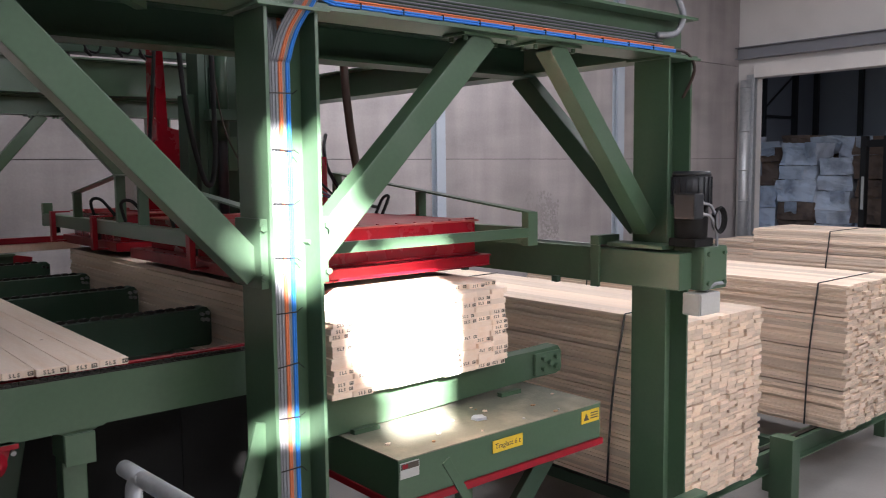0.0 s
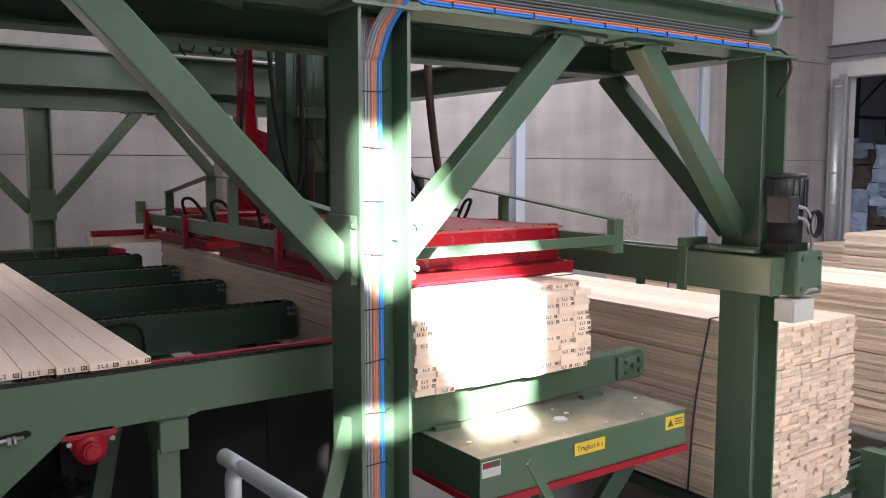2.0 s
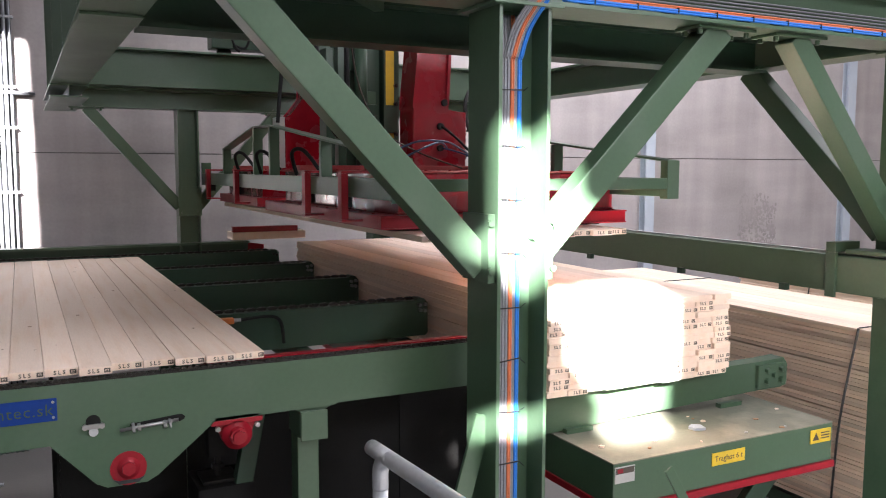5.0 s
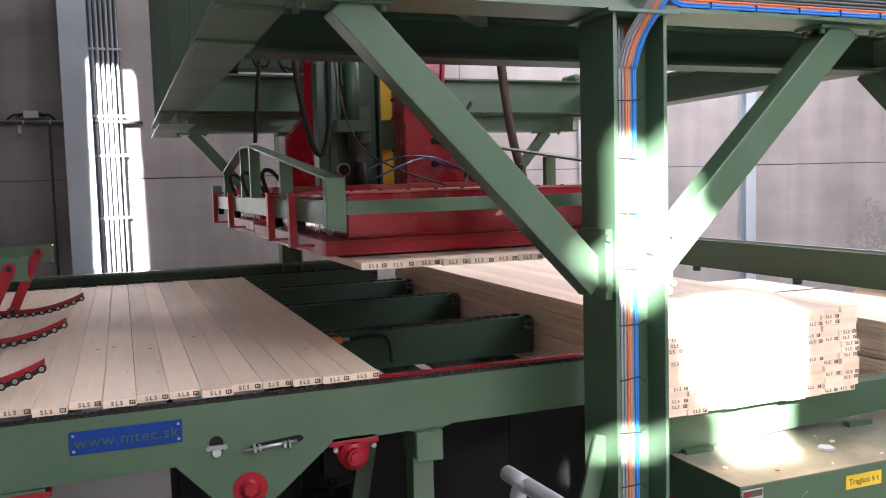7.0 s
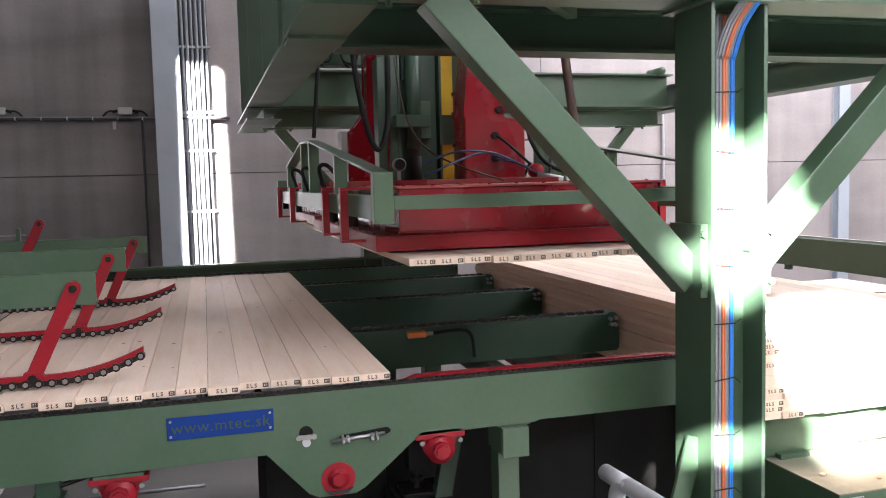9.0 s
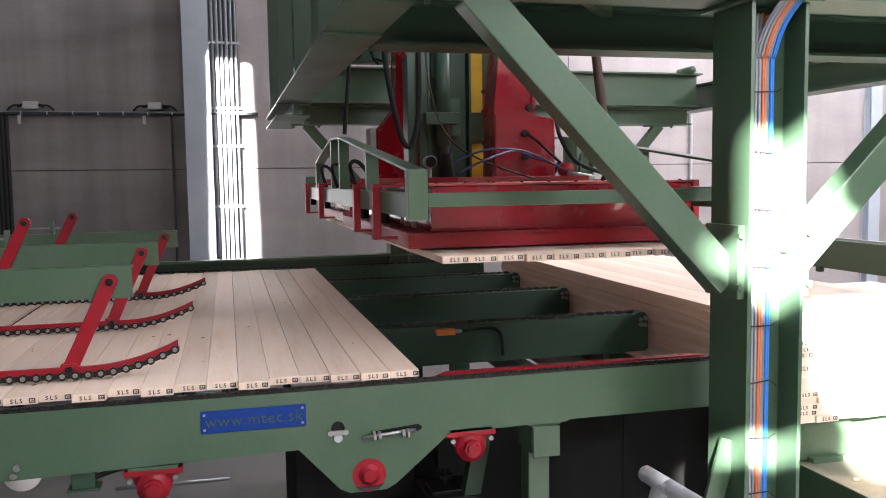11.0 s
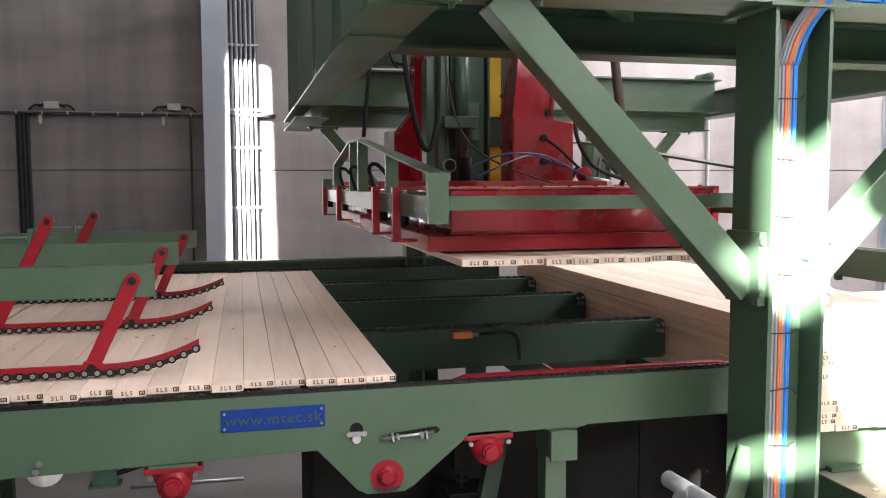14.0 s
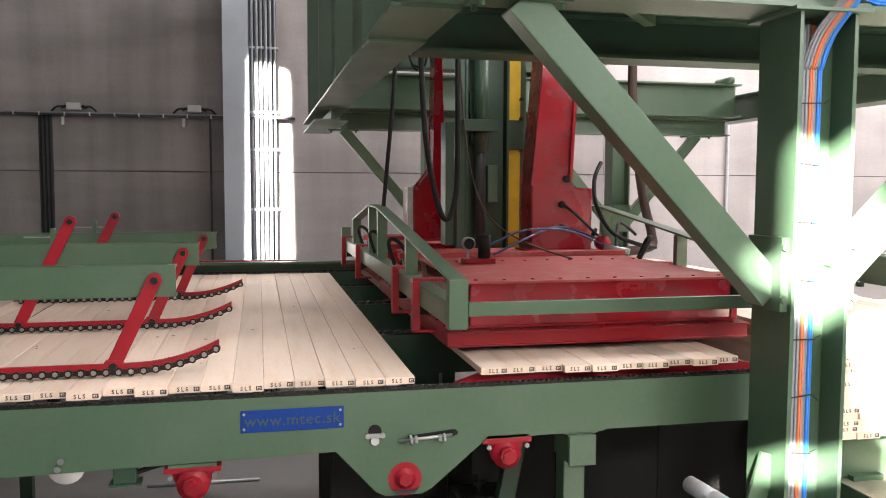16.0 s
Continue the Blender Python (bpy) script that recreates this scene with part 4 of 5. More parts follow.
# ---------------------------------------------------------------- trolley and vacuum gripper (own space: x 0 at the layer's edge, y 0 at its near end, z 0 under it)
def trolley():
    t = thing("trolley", "dark green trolley with lifting cylinder on the gantry rails", "trolley")
    part("clamp", box(B(), 1.05, 1.21, 3.1, 3.155, 2.76, 3.02, 0.006), DARKGREEN, t)
    for z in (2.75, 3.03, 3.2):
        part("bolt", bolts(B(), [(1.18, 3.1, z)], 0.02, 0.03), CHAINSTEEL, t)
    part("crossbar", box(B(), 0.1, 1.9, 3.5, 3.7, 3.7, 3.86, 0.01), DARKGREEN, t)
    cyl = part("cylinder", rod(B(), (0.78, 2.96, 2.72), (0.78, 2.96, 3.7), 0.06, 20), DARKGREEN, t, "dark lifting cylinder", True)
    part("tie", box(B(), 0.6, 0.9, 2.84, 2.96, 2.9, 3.0, 0.006), DARKGREEN, cyl)
    car = part("carriage", box(B(), -0.1, 2.1, 0.7, 0.98, 3.56, 3.7, 0.01), DARKGREEN, t)
    part("carriage", box(B(), -0.1, 2.1, 5.1, 5.35, 3.72, 3.86, 0.01), DARKGREEN, t)
    for x in (0.05, 1.9):
        part("wheel", rod(B(), (x, 0.81, 3.52), (x, 0.89, 3.52), 0.075, 20), CHAINSTEEL, car, smooth=True)
        part("wheel", rod(B(), (x, 5.18, 3.68), (x, 5.26, 3.68), 0.075, 20), CHAINSTEEL, car, smooth=True)
    for x, y in ((-0.25, 3.6), (0.0, 3.5), (0.25, 3.6)):
        part("hose", tube(B(), [(x, y, 3.7), (x + 0.04, y, 3.56), (x + 0.1, y + 0.05, 3.5), (x + 0.06, y + 0.1, 3.56), (x + 0.15, y, 3.53), (x + 0.2, y, 3.7)], 0.011, 6), RUBBER, t, "looped black hose", True)
    return t


def suction_box(g, y0, y1, x0, x1):
    b = part("suction_box", box(B(), x0, x1, y0, y1, 0.131, 0.388, 0.006), GLOSSRED, g, "red painted steel suction box")
    top = part("lid", box(B(), x0 - 0.02, x1 + 0.02, y0 - 0.025, y1 + 0.025, 0.3885, 0.402, 0.003), DUSTRED, b, "dusty red bolted lid")
    n = int((x1 - x0) / 0.17) + 1
    for y in (y0 + 0.04, (y0 + y1) / 2, y1 - 0.04):
        for i in range(n):
            shared("bolt", LIDBOLT, top, Matrix.Translation((x0 + 0.04 + i * 0.17, y, 0.402)))
    part("rib", box(B(), x0 - 0.01, x1 + 0.01, y0 - 0.02, y0 - 0.0005, 0.136, 0.15, 0.002), RED, b)
    return b


LIDBOLT = bolt_head(0.011, 0.008, "z", RED)


RIM = (-0.09, 1.75, 0.4)    # left, right, front


def rim_frame():
    """The hanging lower rim; it slides up on its hooks when the layer lands."""
    r = new("rim")
    tagged(r, "red lower rim with bolted flanges, hung on hooks")
    x0, x1, yf = RIM
    for name, q in (("front", (x0, x1, yf, yf + 0.05)), ("side", (x0, x0 + 0.06, yf + 0.0505, 3.0)), ("side", (x1 - 0.06, x1, yf + 0.0505, 3.0)), ("back", (x0, x1, 3.0005, 3.05)),
                    ("side", (x0 + 0.08, x0 + 0.14, 3.7, 5.25)), ("side", (x1 - 0.06, x1, 3.7, 5.25)), ("front", (x0 + 0.08, x1, 3.64, 3.6995)), ("back", (x0 + 0.08, x1, 5.2505, 5.3))):
        part(name + "_rail", box(B(), *q, 0.05, 0.135, 0.004), RED, r)
    part("flange", box(B(), x0 + 0.005, x1 - 0.005, yf - 0.022, yf - 0.0005, 0.125, 0.135, 0.002), RED, r)
    part("flange", box(B(), x0 + 0.005, x1 - 0.005, yf - 0.016, yf - 0.0005, 0.05, 0.058, 0.002), RED, r)
    for i in range(11):
        shared("bolt", LIDBOLT, r, Matrix.Translation((x0 + 0.1 + i * 0.165, yf + 0.025, 0.135)))
        shared("bolt", LIDBOLT, r, Matrix.Translation((x0 + 0.03, yf + 0.2 + i * 0.22, 0.135)))
    part("ledge", box(B(), x0 + 0.06, x1 - 0.06, yf + 0.0505, 3.0, 0.11, 0.13), DUSTRED, r, "dusty red ledge")
    part("ledge", box(B(), x0 + 0.14, x1 - 0.06, 3.7, 5.25, 0.11, 0.13), DUSTRED, r, "dusty red ledge")
    part("seal", box(B(), x0 + 0.08, x1 - 0.2, yf + 0.03, 3.0, 0.0385, 0.052, 0.003), RUBBER, r, "black rubber sealing mat")
    part("seal", box(B(), x0 + 0.16, x1 - 0.2, 3.72, 5.2, 0.0385, 0.052, 0.003), RUBBER, r, "black rubber sealing mat")
    return r


def side_frame(g, x, s):
    """Green hose guard along one side; s: +1 points away from the box."""
    a, b = sorted((x, x + s * 0.1))
    f = part("side_frame", box(B(), a, b, 0.02, 5.36, 0.24, 0.36, 0.005), GREEN, g, "green side frame with uprights")
    part("end_plate", box(B(), a, b, -0.05, 0.02, 0.225, 0.475, 0.005), GREEN, f)
    part("end_plate", box(B(), a, b, 5.3605, 5.43, 0.225, 0.475, 0.005), GREEN, f)
    tops = [(-0.03, 0.47), (2.6, 0.765), (3.1, 0.775), (4.35, 0.6)]
    for (ya, za), (yb, zb_) in zip(tops, tops[1:]):
        part("top_rail", bar(B(), ((a + b) / 2, ya, za), ((a + b) / 2, yb, zb_), 0.014, 0.09, (1, 0, 0), 0.002), GREEN, f)
    for y, h in ((1.25, 0.605), (2.55, 0.755), (3.08, 0.765), (4.3, 0.6)):
        part("upright", box(B(), a + 0.01, b - 0.01, y, y + 0.05, 0.36, h, 0.003), GREEN, f)
    for y in (0.7, 1.45, 3.6, 4.9):
        o0, o1 = (a - 0.045, a - 0.001) if s < 0 else (b + 0.001, b + 0.045)
        c = part("clip", box(B(), o0, o1, y, y + 0.07, 0.1, 0.385, 0.003), RED, f, "red hook clip")
        part("foot", box(B(), min(o0, x), max(o1, x), y, y + 0.07, 0.084, 0.0995, 0.003), RED, c)
        part("hook", box(B(), a - 0.045, b + 0.045, y, y + 0.07, 0.3855, 0.402, 0.003), RED, c)
        part("pin", rod(B(), (x - 0.05 if s < 0 else x + 0.05, y + 0.15, 0.17), (x - 0.05 if s < 0 else x + 0.05, y + 0.15, 0.24), 0.03, 10), RUBBER, f)
    for y in (1.7, 2.75, 3.55):
        part("hose", tube(B(), [(x - s * 0.05, y, 0.4), (x + s * 0.06, y + 0.05, 0.55), (x + s * 0.1, y + 0.2, 0.53), (x + s * 0.05, y + 0.25, 0.37)], 0.015, 7), RUBBER, f, "black hose", True)
    return f


def gripper():
    g = thing("vacuum_gripper", "red vacuum layer gripper with green guard frames, dusty lid", "gripper")
    suction_box(g, 0.5, 2.95, 0.065, 1.69)
    suction_box(g, 3.72, 5.15, 0.065, 1.69)
    r = rim_frame()
    r.parent = g
    side_frame(g, -0.085, -1)
    side_frame(g, 1.72, 1)
    part("front_bar", box(B(), -0.0845, 1.7195, -0.05, -0.02, 0.29, 0.36, 0.004), GREEN, g, "green flat guard bar")
    for y in (2.05, 4.2):
        part("cross_tube", box(B(), -0.08, 1.72, y, y + 0.1, 0.4025, 0.44, 0.005), DUSTRED, g)
    # lifting mast, standing between the two boxes
    m = part("mast", ibeam(B(), "z", 0.13, 3.1, 0.66, 1.05, 3.02, 3.44, 0.02, 0.014, "u"), DARKGREEN, g, "dark green lifting mast")
    part("cover", box(B(), 0.69, 1.02, 3.1, 3.11, 0.2, 3.0), DARKGREEN, m)
    part("plate", box(B(), 0.86, 0.95, 3.02, 3.09, 0.8, 1.12, 0.004), GREEN, m)
    part("plate", box(B(), 0.7, 0.78, 3.03, 3.09, 1.3, 1.75, 0.004), DARKGREEN, m)
    part("guide_strip", box(B(), 1.065, 1.195, 3.16, 3.2, 0.13, 3.1, 0.003), YELLOW, m, "yellow guide strip")
    part("guide_strip", box(B(), 0.645, 0.6595, 3.06, 3.16, 0.13, 3.1, 0.003), YELLOW, m, "yellow guide strip")
    part("guide_rail", box(B(), 1.2, 1.26, 3.2, 3.5, 0.13, 3.1), DARKGREEN, m)
    part("guide_rail", box(B(), 0.59, 0.66, 3.035, 3.055, 0.13, 3.1), DARKGREEN, m)
    part("piston_rod", rod(B(), (0.78, 2.97, 0.3), (0.78, 2.97, 1.7), 0.045, 16), GREY, g, "dark piston rod", smooth=True)
    part("hose_box", box(B(), 0.5, 0.58, 3.1, 3.3, 0.42, 1.5, 0.006), DARKGREEN, m)
    # red columns of the lifting carriage
    for pts, y0, y1 in (
            ([(1.09, 0.402), (1.62, 0.402), (1.62, 0.925), (1.42, 0.925), (1.44, 1.4), (1.5, 2.3), (1.2, 2.3), (1.12, 1.3), (1.1, 0.95), (1.09, 0.93)], 2.5, 2.8),
            ([(0.39, 0.402), (0.86, 0.402), (0.86, 1.22), (0.69, 1.24), (0.68, 2.3), (0.6, 2.3), (0.6, 1.12), (0.46, 0.94), (0.39, 0.93)], 4.05, 4.3)):
        bm = prism(B(), pts, "y", y0, y1)
        bmesh.ops.bevel(bm, geom=bm.edges[:], offset=0.016, segments=3, affect="EDGES", profile=0.5)
        col = part("column", bm, GLOSSRED, g, "glossy red lifting column")
        part("foot_plate", box(B(), pts[0][0] - 0.04, pts[1][0] + 0.04, y0 - 0.05, y1 + 0.02, 0.4025, 0.418, 0.003), RED, col)
    part("edge_strip", bar(B(), (1.415, 2.485, 0.98), (1.47, 2.485, 2.1), 0.03, 0.03, (0, 1, 0)), RED, g)
    part("box_cover", box(B(), 0.33, 0.388, 4.05, 4.3, 0.42, 0.93, 0.005), BOXGREY, g, "pale cover plate")
    for x, z in ((1.35, 0.79), (1.35, 0.6), (1.39, 1.0)):
        part("gland", rod(B(), (x, 2.47, z), (x, 2.5, z), 0.03, 12), RUBBER, g)
    # hoses, gauges and valve block on the lid
    v = part("valve_block", box(B(), 0.28, 0.5, 1.5, 1.62, 0.403, 0.44, 0.004), RED, g)
    part("valve", rod(B(), (0.43, 1.55, 0.44), (0.43, 1.55, 0.6), 0.045, 12), RUBBER, v, "black valve", True)
    part("gauge", rod(B(), (0.31, 1.5, 0.545), (0.31, 1.55, 0.545), 0.045, 18), STEEL, v, "round pressure gauge", True)
    part("gauge_face", rod(B(), (0.31, 1.494, 0.545), (0.31, 1.5, 0.545), 0.037, 18), RUBBER, v)
    part("stem", rod(B(), (0.31, 1.53, 0.44), (0.31, 1.53, 0.51), 0.012, 8), STEEL, v)
    for pts, rad, mat, lab in (
            ([(0.45, 1.55, 0.52), (0.7, 1.6, 0.62), (1.0, 1.7, 0.63), (1.3, 2.0, 0.58), (1.6, 2.2, 0.47)], 0.008, NAVY, "thin blue air hose"),
            ([(0.5, 1.56, 0.46), (0.75, 1.65, 0.56), (1.05, 1.9, 0.63), (1.4, 2.45, 0.6)], 0.008, NAVY, "thin blue air hose"),
            ([(1.35, 2.46, 0.79), (1.45, 2.4, 0.7), (1.6, 2.35, 0.55), (1.72, 2.3, 0.45)], 0.011, RUBBER, "black air hose"),
            ([(1.35, 2.46, 0.6), (1.5, 2.4, 0.56), (1.62, 2.3, 0.5), (1.78, 2.25, 0.42)], 0.008, NAVY, "thin blue air hose"),
            ([(0.14, 2.4, 2.2), (0.15, 2.4, 1.8), (0.18, 2.35, 1.25), (0.26, 2.3, 0.8), (0.33, 2.3, 0.68), (0.4, 2.35, 0.8), (0.44, 2.4, 1.1), (0.45, 2.45, 2.2)], 0.022, RUBBER, "looped black hose"),
            ([(0.5, 2.6, 2.0), (0.52, 2.4, 1.2), (0.56, 2.0, 0.75), (0.75, 1.7, 0.55), (1.1, 1.6, 0.42)], 0.007, BROWNHOSE, "thin cable"),
            ([(-0.15, 2.4, 0.78), (-0.12, 2.4, 1.1), (-0.07, 2.38, 1.7), (-0.06, 2.35, 2.2)], 0.016, RUBBER, "black hose"),
            ([(2.26, 3.15, 2.1), (2.27, 3.15, 1.7), (2.33, 3.15, 1.2), (2.4, 3.15, 0.8), (2.47, 3.12, 0.5), (2.4, 3.05, 0.38), (1.85, 2.9, 0.34)], 0.045, BROWNHOSE, "wide brown hose"),
            ([(1.86, 2.9, 1.15), (1.74, 2.75, 1.0), (1.7, 2.6, 0.78), (1.78, 2.45, 0.56), (2.0, 2.4, 0.46), (2.25, 2.6, 0.42)], 0.018, RUBBER, "wide black hose in an arc"),
            ([(1.75, 2.3, 0.42), (1.9, 2.6, 0.62), (2.1, 2.9, 0.6), (2.3, 3.1, 0.5)], 0.014, RUBBER, "black hose")):
        part("hose", tube(B(), pts, rad, 8), mat, g, lab, True)
    part("coupling", rod(B(), (1.6, 2.2, 0.46), (1.8, 2.15, 0.42), 0.024, 10), STEEL, g, smooth=True)
    part("reel", rod(B(), (1.6, 2.2, 0.49), (1.6, 2.26, 0.49), 0.06, 18), RED, g, smooth=True)
    return g, r


# ---------------------------------------------------------------- stack side
def lift_table():
    t = thing("lift_table", "green scissor lift table with sawdust-covered top", "lift table")
    body = part("platform", box(B(), 3.23, 5.05, -0.5, 4.6, 0.5, 0.752, 0.004), GREEN, t)
    part("top_plate", box(B(), 3.228, 5.052, -0.502, 4.6, 0.7525, 0.76), DUSTTOP, body, "top plate grey with sawdust")
    part("edge_strip", box(B(), 3.22, 5.06, -0.52, 4.62, 0.455, 0.499, 0.004), RED, body, "red safety strip")
    s = part("sign", box(B(), 3.98, 4.25, -0.506, -0.5005, 0.625, 0.705), YELLOW, t, "yellow load sign")
    shared("letters", letters("Traglast 6 t", 0.05, INK), s, Matrix.Translation((4.115, -0.5068, 0.665)) @ FACE_FRONT)
    w = part("sign", box(B(), 4.84, 5.03, -0.506, -0.5005, 0.635, 0.725), YELLOW, t, "yellow warning sign")
    bm = prism(B(), [(4.86, 0.655), (4.92, 0.655), (4.89, 0.705)], "y", -0.5075, -0.506)
    for k in range(3):
        box(bm, 4.935, 5.015, -0.5075, -0.506, 0.66 + k * 0.018, 0.668 + k * 0.018)
    part("mark", bm, INK, w)
    p = part("type_plate", box(B(), 3.24, 3.38, -0.506, -0.5005, 0.64, 0.735), BOXGREY, t, "grey type plate with unreadable print")
    part("mark", box(B(), 3.245, 3.375, -0.5075, -0.506, 0.695, 0.73), INK, p)
    part("mark", box(B(), 3.255, 3.295, -0.5085, -0.5075, 0.7, 0.725), RED, p)
    leg = part("scissor_arm", bar(B(), (3.4, -0.2, FLOOR + 0.1), (4.9, -0.2, 0.45), 0.16, 0.06, (0, 1, 0)), DARKGREEN, t)
    part("scissor_arm", bar(B(), (4.9, -0.1, FLOOR + 0.1), (3.4, -0.1, 0.45), 0.16, 0.06, (0, 1, 0)), DARKGREEN, t)
    part("base_frame", box(B(), 3.3, 5.0, -0.4, 4.5, FLOOR, FLOOR + 0.12), DARKGREEN, t)
    rnd = random.Random(21)
    for k in range(20):
        x, y, q = rnd.uniform(3.3, 5.0), rnd.uniform(-0.46, 0.6), rnd.uniform(0.008, 0.028)
        part("chip", prism(B(), [(x + q * math.cos(a) * rnd.uniform(0.5, 1), y + q * 0.6 * math.sin(a)) for a in (0, 1.3, 2.4, 3.6, 5.0)], "z", 0.7604, 0.764 + rnd.uniform(0, 0.006)), rnd.choice((BOXGREY, WOOD, WOOD, KNOT)), body)
    tagged(part("paper_scrap", prism(B(), [(4.08, -0.25), (4.15, -0.27), (4.17, -0.2), (4.12, -0.17), (4.07, -0.2)], "z", 0.7605, 0.778), PAPERWHITE), "crumpled white paper scrap on the table", "paper scrap")
    # chain beams that carry the stack
    for y in (0.1, 2.0, 4.0):
        pr = [(2.95, 1.04), (2.95, 0.7605), (5.0, 0.83), (5.24, 0.83), (5.3, 0.86), (5.3, 1.0), (5.26, 1.05), (5.0, 1.04)]
        cb = part("chain_beam", prism(B(), pr, "y", y, y + 0.12), GREEN, t)
        part("end_plate", box(B(), 4.98, 5.26, y - 0.03, y - 0.001, 0.85, 1.02, 0.006), GREEN, cb)
        part("bolt", bolts(B(), [(5.06, y - 0.03, 0.98), (5.06, y - 0.03, 0.9), (5.2, y - 0.03, 0.98), (5.2, y - 0.03, 0.9), (5.13, y - 0.03, 0.94)], 0.022, 0.03), GREEN, cb)
        part("foot", box(B(), 3.3, 3.5, y - 0.05, y - 0.001, 0.7605, 0.79), GREEN, cb)
        part("foot", box(B(), 4.6, 4.8, y - 0.05, y - 0.001, 0.7605, 0.79), GREEN, cb)


def stop_beam():
    s = thing("squaring_beam", "green squaring beam with a grey geared motor at its end", "stop beam")
    part("beam", box(B(), 5.41, 5.63, -0.9, 4.6, 1.565, 1.83, 0.008), GREEN, s)
    part("rail", box(B(), 5.5, 5.54, -0.5, 4.6, 1.8305, 1.845), GALV, s)
    for y in (0.2, 1.3, 2.6):
        part("bracket", box(B(), 5.36, 5.409, y, y + 0.06, 1.53, 1.58, 0.005), DARKGREEN, s)
    part("collar", box(B(), 5.385, 5.409, -0.2, -0.12, 1.53, 1.849, 0.005), GREEN, s)
    part("collar", box(B(), 5.385, 5.64, -0.2, -0.12, 1.85, 1.92, 0.005), GREEN, s)
    part("flap", box(B(), 5.42, 5.62, -0.75, -0.25, 1.846, 1.875, 0.005), GREEN, s)
    gb = part("gearbox", box(B(), 5.56, 5.86, -1.0, -0.74, 1.56, 1.87, 0.02), GREEN, s)
    part("bolt", bolts(B(), [(x, -1.0, z) for x in (5.61, 5.81) for z in (1.61, 1.82)], 0.018, 0.018), GREEN, gb)
    mo = part("motor", rod(B(), (5.6, -0.86, 2.16), (5.6, -0.86, 2.375), 0.135, 28), GREY, s, "grey finned electric motor", True)
    part("fan_cover", rod(B(), (5.6, -0.86, 2.375), (5.6, -0.86, 2.405), 0.14, 28, 0.125), GREY, mo, smooth=True)
    for k in range(20):
        w = 2 * math.pi * k / 20
        part("fin", bar(B(), (5.6 + 0.138 * math.cos(w), -0.86 + 0.138 * math.sin(w), 2.17), (5.6 + 0.138 * math.cos(w), -0.86 + 0.138 * math.sin(w), 2.365), 0.004, 0.012, (math.cos(w), math.sin(w), 0), 0.0), GREY, mo)
    part("flange", rod(B(), (5.6, -0.86, 1.93), (5.6, -0.86, 2.16), 0.115, 24, 0.12), RUBBER, mo, smooth=True)
    part("gear_head", box(B(), 5.49, 5.72, -0.97, -0.75, 1.871, 1.93, 0.01), RUBBER, mo)
    tb = part("terminal_box", box(B(), 5.385, 5.5, -1.03, -0.86, 2.075, 2.255, 0.012), GREY, mo)
    for z in (2.115, 2.19):
        part("gland", rod(B(), (5.5, -0.98, z), (5.545, -0.99, z - 0.01), 0.018, 8), BOXGREY, tb, "pale cable gland")
    for k, z in enumerate((2.105, 2.18)):
        part("cable", tube(B(), [(5.545, -0.99, z), (5.6, -1.02, z - 0.02), (5.65, -1.03, z - 0.11), (5.68, -1.02, 1.96 - 0.03 * k), (5.71, -1.0, 1.88)], 0.011, 7), GREYCABLE, mo, "grey cable", True)
    for k in range(4):
        ring = [(5.7 + (0.055 + 0.006 * k) * math.cos(j * math.pi / 8), -1.0 - 0.012 * k, 2.06 + (0.075 + 0.005 * k) * math.sin(j * math.pi / 8)) for j in range(17)]
        part("cable", tube(B(), ring, 0.008, 6), RUBBER if k else GREYCABLE, mo, "coiled spare cable", True)
    part("spring_cable", tube(B(), [(5.62, -0.98, 1.56), (5.7, -1.0, 1.6), (5.8, -1.0, 1.6), (5.85, -0.97, 1.62)], 0.013, 7), GREYCABLE, s)
    jb = part("terminal_box", box(B(), 5.51, 5.76, -1.0, -0.86, 1.385, 1.545, 0.012), BOXGREY, s, "light grey terminal box")
    part("lid", box(B(), 5.515, 5.755, -1.012, -1.0, 1.39, 1.54, 0.006), BOXGREY, jb)


def stock_conveyor():
    c = thing("stock_conveyor", "green floor-level chain conveyor under the lumber stacks", "conveyor")
    for y in (0.25, 2.3, 4.4):
        b = part("beam", ibeam(B(), "x", 5.9, 16.5, y, y + 0.16, -0.94, -0.69, 0.016, 0.012), GREEN, c)
        part("chain_rail", box(B(), 5.9, 16.5, y + 0.05, y + 0.11, -0.69, -0.672), CHAINSTEEL, b)
        for x in (6.2, 9.0, 11.9, 14.8):
            part("leg", box(B(), x, x + 0.14, y + 0.01, y + 0.15, FLOOR, -0.941, 0.004), GREEN, b)
    part("post", box(B(), 8.85, 9.02, -0.02, 0.24, FLOOR, -0.5, 0.004), GREEN, c)
    for x in (7.0, 9.6, 12.6):
        part("cross_member", box(B(), x, x + 0.12, 0.41, 4.4, -0.92, -0.8), DARKGREEN, c)


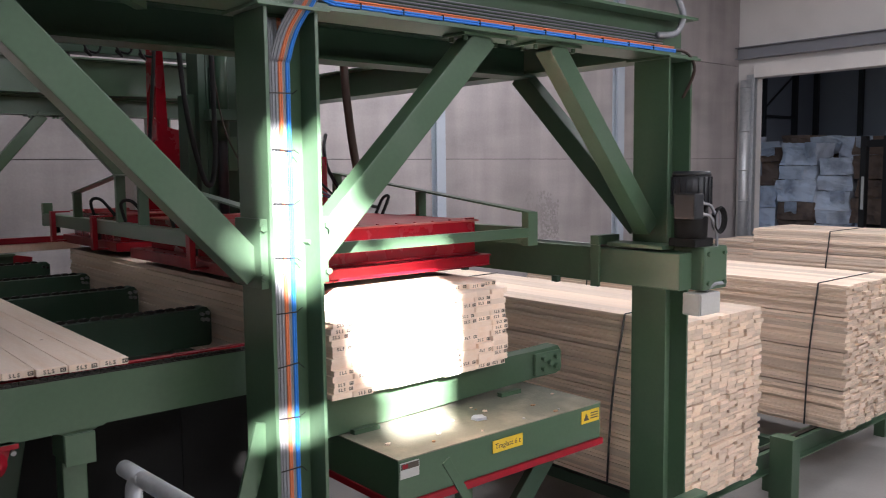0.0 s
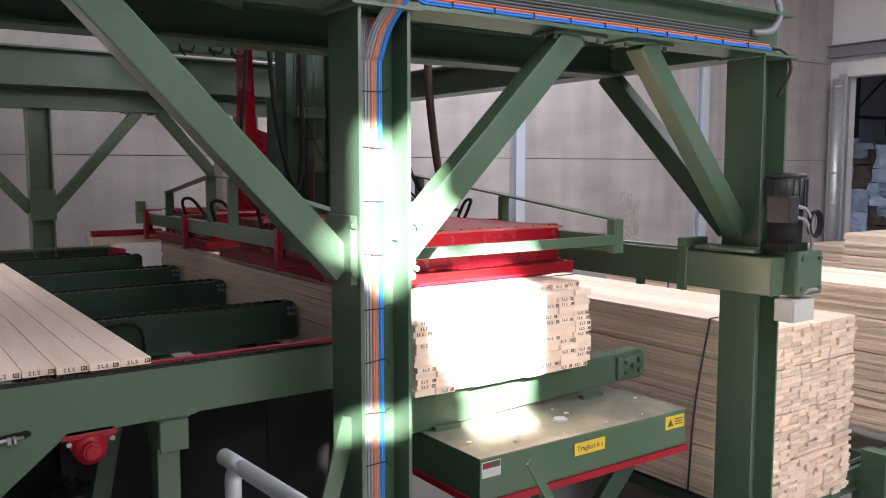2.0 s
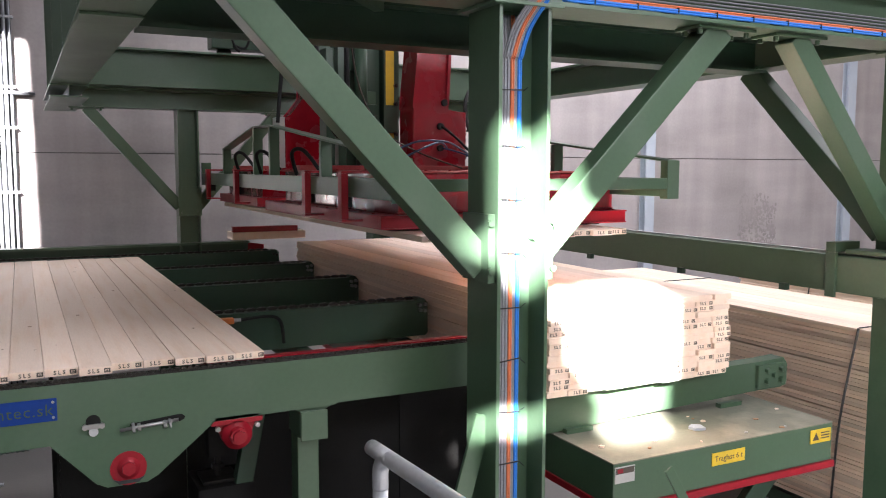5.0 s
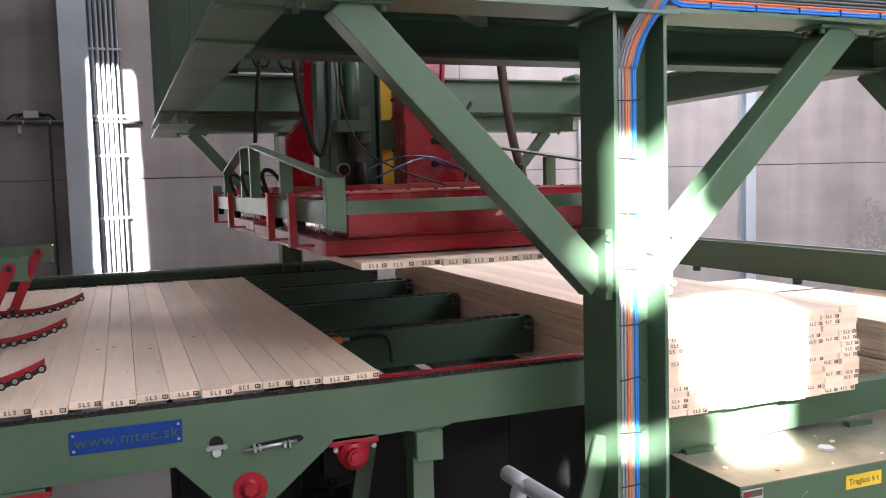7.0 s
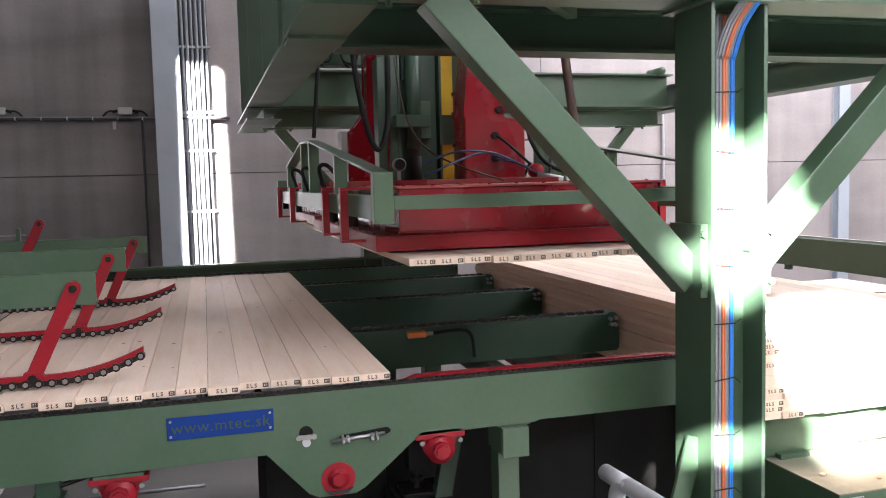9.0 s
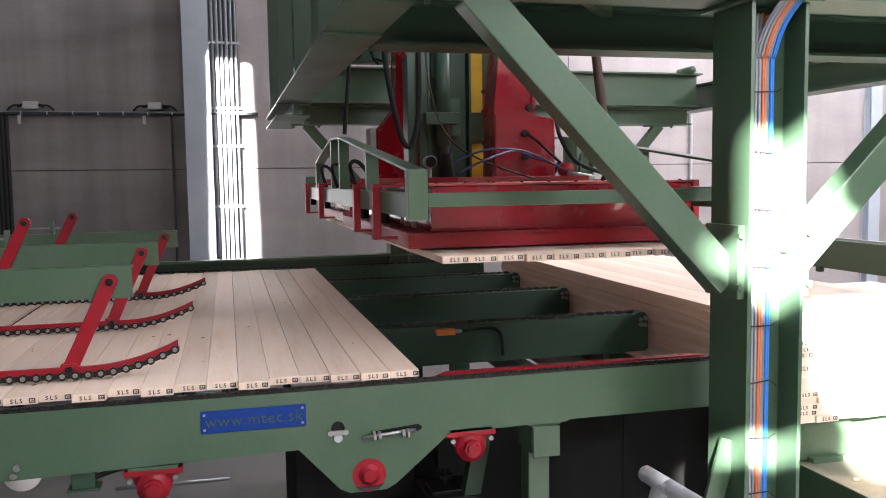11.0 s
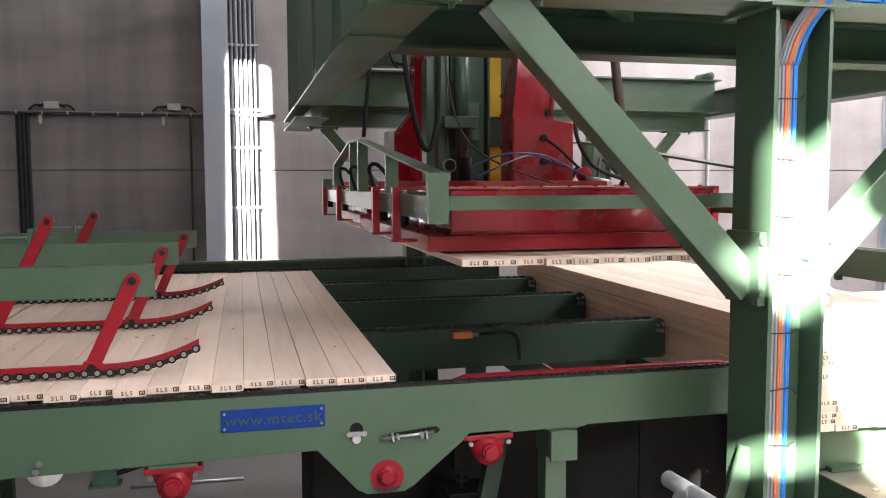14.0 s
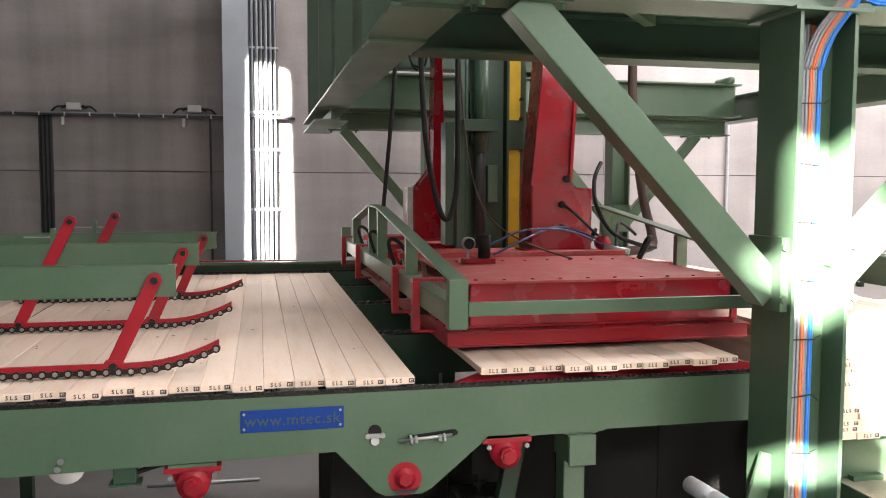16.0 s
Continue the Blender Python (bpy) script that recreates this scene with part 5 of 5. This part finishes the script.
def handrail():
    h = thing("handrail", "galvanised tube handrail end of the operator's platform", "handrail")
    part("post", rod(B(), (1.235, -1.87, 0.5), (1.235, -1.87, 1.5), 0.024, 16), GALV, h, smooth=True)
    part("rail", tube(B(), [(1.235, -1.87, 1.45), (1.235, -1.873, 1.515), (1.238, -1.9, 1.552), (1.242, -1.94, 1.56), (1.26, -2.2, 1.56), (1.55, -6.5, 1.56)], 0.025, 16), GALV, h, smooth=True)
    p = thing("operator_platform", "grey steel walkway platform beside the machine", "platform", kind="structure")
    part("deck", box(B(), -3, 2.0, -7, -2.0, 0.45, 0.5), GALV, p)
    for x in (-2.9, 1.8):
        for y in (-6.8, -2.2):
            part("leg", box(B(), x, x + 0.1, y, y + 0.1, FLOOR, 0.449), GALV, p)
    tagged(part("guide_bar", bar(B(), (3.0, -1.2, 1.0), (3.55, -1.2, 0.1), 0.05, 0.012, (0, 1, 0), 0.002), GREEN), "short green flat bar standing before the lift table", "bar")
    gs = bpy.data.objects["guide_bar"]
    part("foot", box(B(), 3.45, 3.65, -1.25, -1.15, FLOOR, 0.12, 0.004), GREEN, gs)


# ---------------------------------------------------------------- build
hall()
store_room()
wall_services()
gantry()
post_cables()
conveyor()
rails = lift_bars()
hold_down()
carrier = trolley()
grip, rim = gripper()
lift_table()
stop_beam()
stock_conveyor()
handrail()
tagged(part("steel_rod", rod(B(), (-1.34, 6.37, FLOOR + 0.02), (-0.02, 6.34, FLOOR + 0.02), 0.02, 8), GALV, smooth=True), "thin pale steel rod lying on the floor", "rod")


def back_stop():
    b = thing("end_bundle", "short pale boards under a red bar on the far beam", "lumber")
    part("board", box(B(), 2.44, 3.3, 5.44, 5.75, 1.601, 1.69, 0.004), WOOD, b)
    part("bar", box(B(), 2.44, 3.2, 5.42, 5.5, 1.691, 1.755, 0.004), RED, b, "red steel bar")


back_stop()
held = layer("board_layer", "layer of ten pale spruce boards held by the gripper", 10, pose(3.11, 0.05, 1.595), 5)
bed = layer("board_carpet", "carpet of pale spruce boards lying on the conveyor chains", 22, pose(1.9 - 22 * PITCH, 0.05, CHAIN + 0.001), 8, uneven=0.036, gap=0.06, split=6)
stack("lumber_stack", "squared stack of fresh spruce boards on the lift table", 3.08, -0.05, 1.045, 15, "lumber stacks", 3, uneven=0.016, shift=0.012, stamped=True)
st = stack("lumber_stack", "tall strapped stack of spruce boards waiting on the conveyor", 6.85, 0.0, -0.69, 46, "lumber stacks", 4, mat=STACKWOOD, uneven=0.022, shift=0.009, columns=9, loose=0.006)
straps(st, 46 * THICK + 0.033, 1.32, (0.66, 3.8), 0.2)
st = stack("lumber_stack", "tall strapped stack of spruce boards waiting on the conveyor", 10.06, 0.0, -0.67, 46, "lumber stacks", 6, own=60, mat=STACKWOOD, uneven=0.028, shift=0.012, loose=0.006)
straps(st, 46 * THICK + 0.033, 1.47, (0.33, 3.8))
st = stack("lumber_stack", "strapped stack of spruce boards at the back", 15.4, -0.9, -0.67, 51, "lumber stacks", 7, own=20, mat=STACKWOOD, uneven=0.02, shift=0.02)
straps(st, 51 * THICK + 0.033, 1.47, (1.6, 3.6))
st = stack("lumber_stack", "strapped stack of spruce boards at the back", 17.5, 1.3, -0.67, 38, "lumber stacks", 9, own=20, mat=STACKWOOD, uneven=0.02, shift=0.02)


def motions():
    xs = [(0, 3.11), (3.3, 3.11), (3.7, 3.03), (4.2, 2.76), (5.3, 2.12), (5.5, 2.0), (6, 1.675), (6.5, 1.397), (7, 1.31), (7.5, 1.245), (8, 1.145), (8.5, 1.104), (9, 1.1), (16, 1.1)]
    zs = [(0, 1.642), (0.3, 1.6), (0.5, 1.595), (2.6, 1.595), (2.8, 1.66), (3.0, 1.72), (3.2, 1.778), (3.7, 1.93), (4.1, 2.0), (4.5, 2.011), (14.2, 2.011), (14.5, 1.965), (14.7, 1.86), (15.0, 1.683), (15.3, 1.53), (15.5, 1.5), (16, 1.497)]
    drop = [(0, 0.0), (15.2, 0.0), (15.5, -0.02), (16, -0.024)]

    def at(rows, t):
        for (a, p), (b, q) in zip(rows, rows[1:]):
            if a <= t <= b:
                return p + (q - p) * (t - a) / (b - a)
        return rows[-1][1]
    times = sorted({t for t, _ in xs} | {t for t, _ in zs})
    walk(grip, [(t, pose(at(xs, t), 0.05, at(zs, t))) for t in times])
    walk(carrier, [(t, pose(at(xs, t), 0.05, 0)) for t, _ in xs])
    walk(held, [(t, pose(at(xs, t), 0.05, max(1.595, at(zs, t)) if t < 2.6 and t > 0.4 else (1.595 if t <= 0.4 else at(zs, t) + at(drop, t)))) for t in times])

    left = 22 * PITCH
    walk(bed, [(t, pose(x - left, 0.05, CHAIN + 0.001)) for t, x in ((0, 1.9), (0.5, 1.9), (1.0, 1.81), (1.5, 1.675), (2, 1.535), (2.5, 1.43), (3, 1.378), (7.5, 1.376), (8, 1.277), (8.5, 1.121), (9, 0.98), (9.4, 0.965), (12.3, 0.965), (12.7, 0.875), (13, 0.775), (13.3, 0.75), (16, 0.752))])
    walk(rails, [(t, pose(0, 0, z)) for t, z in ((0, 1.38), (14.0, 1.38), (14.3, 1.45), (15.1, 1.45), (15.45, 1.417), (16, 1.416))])


motions()
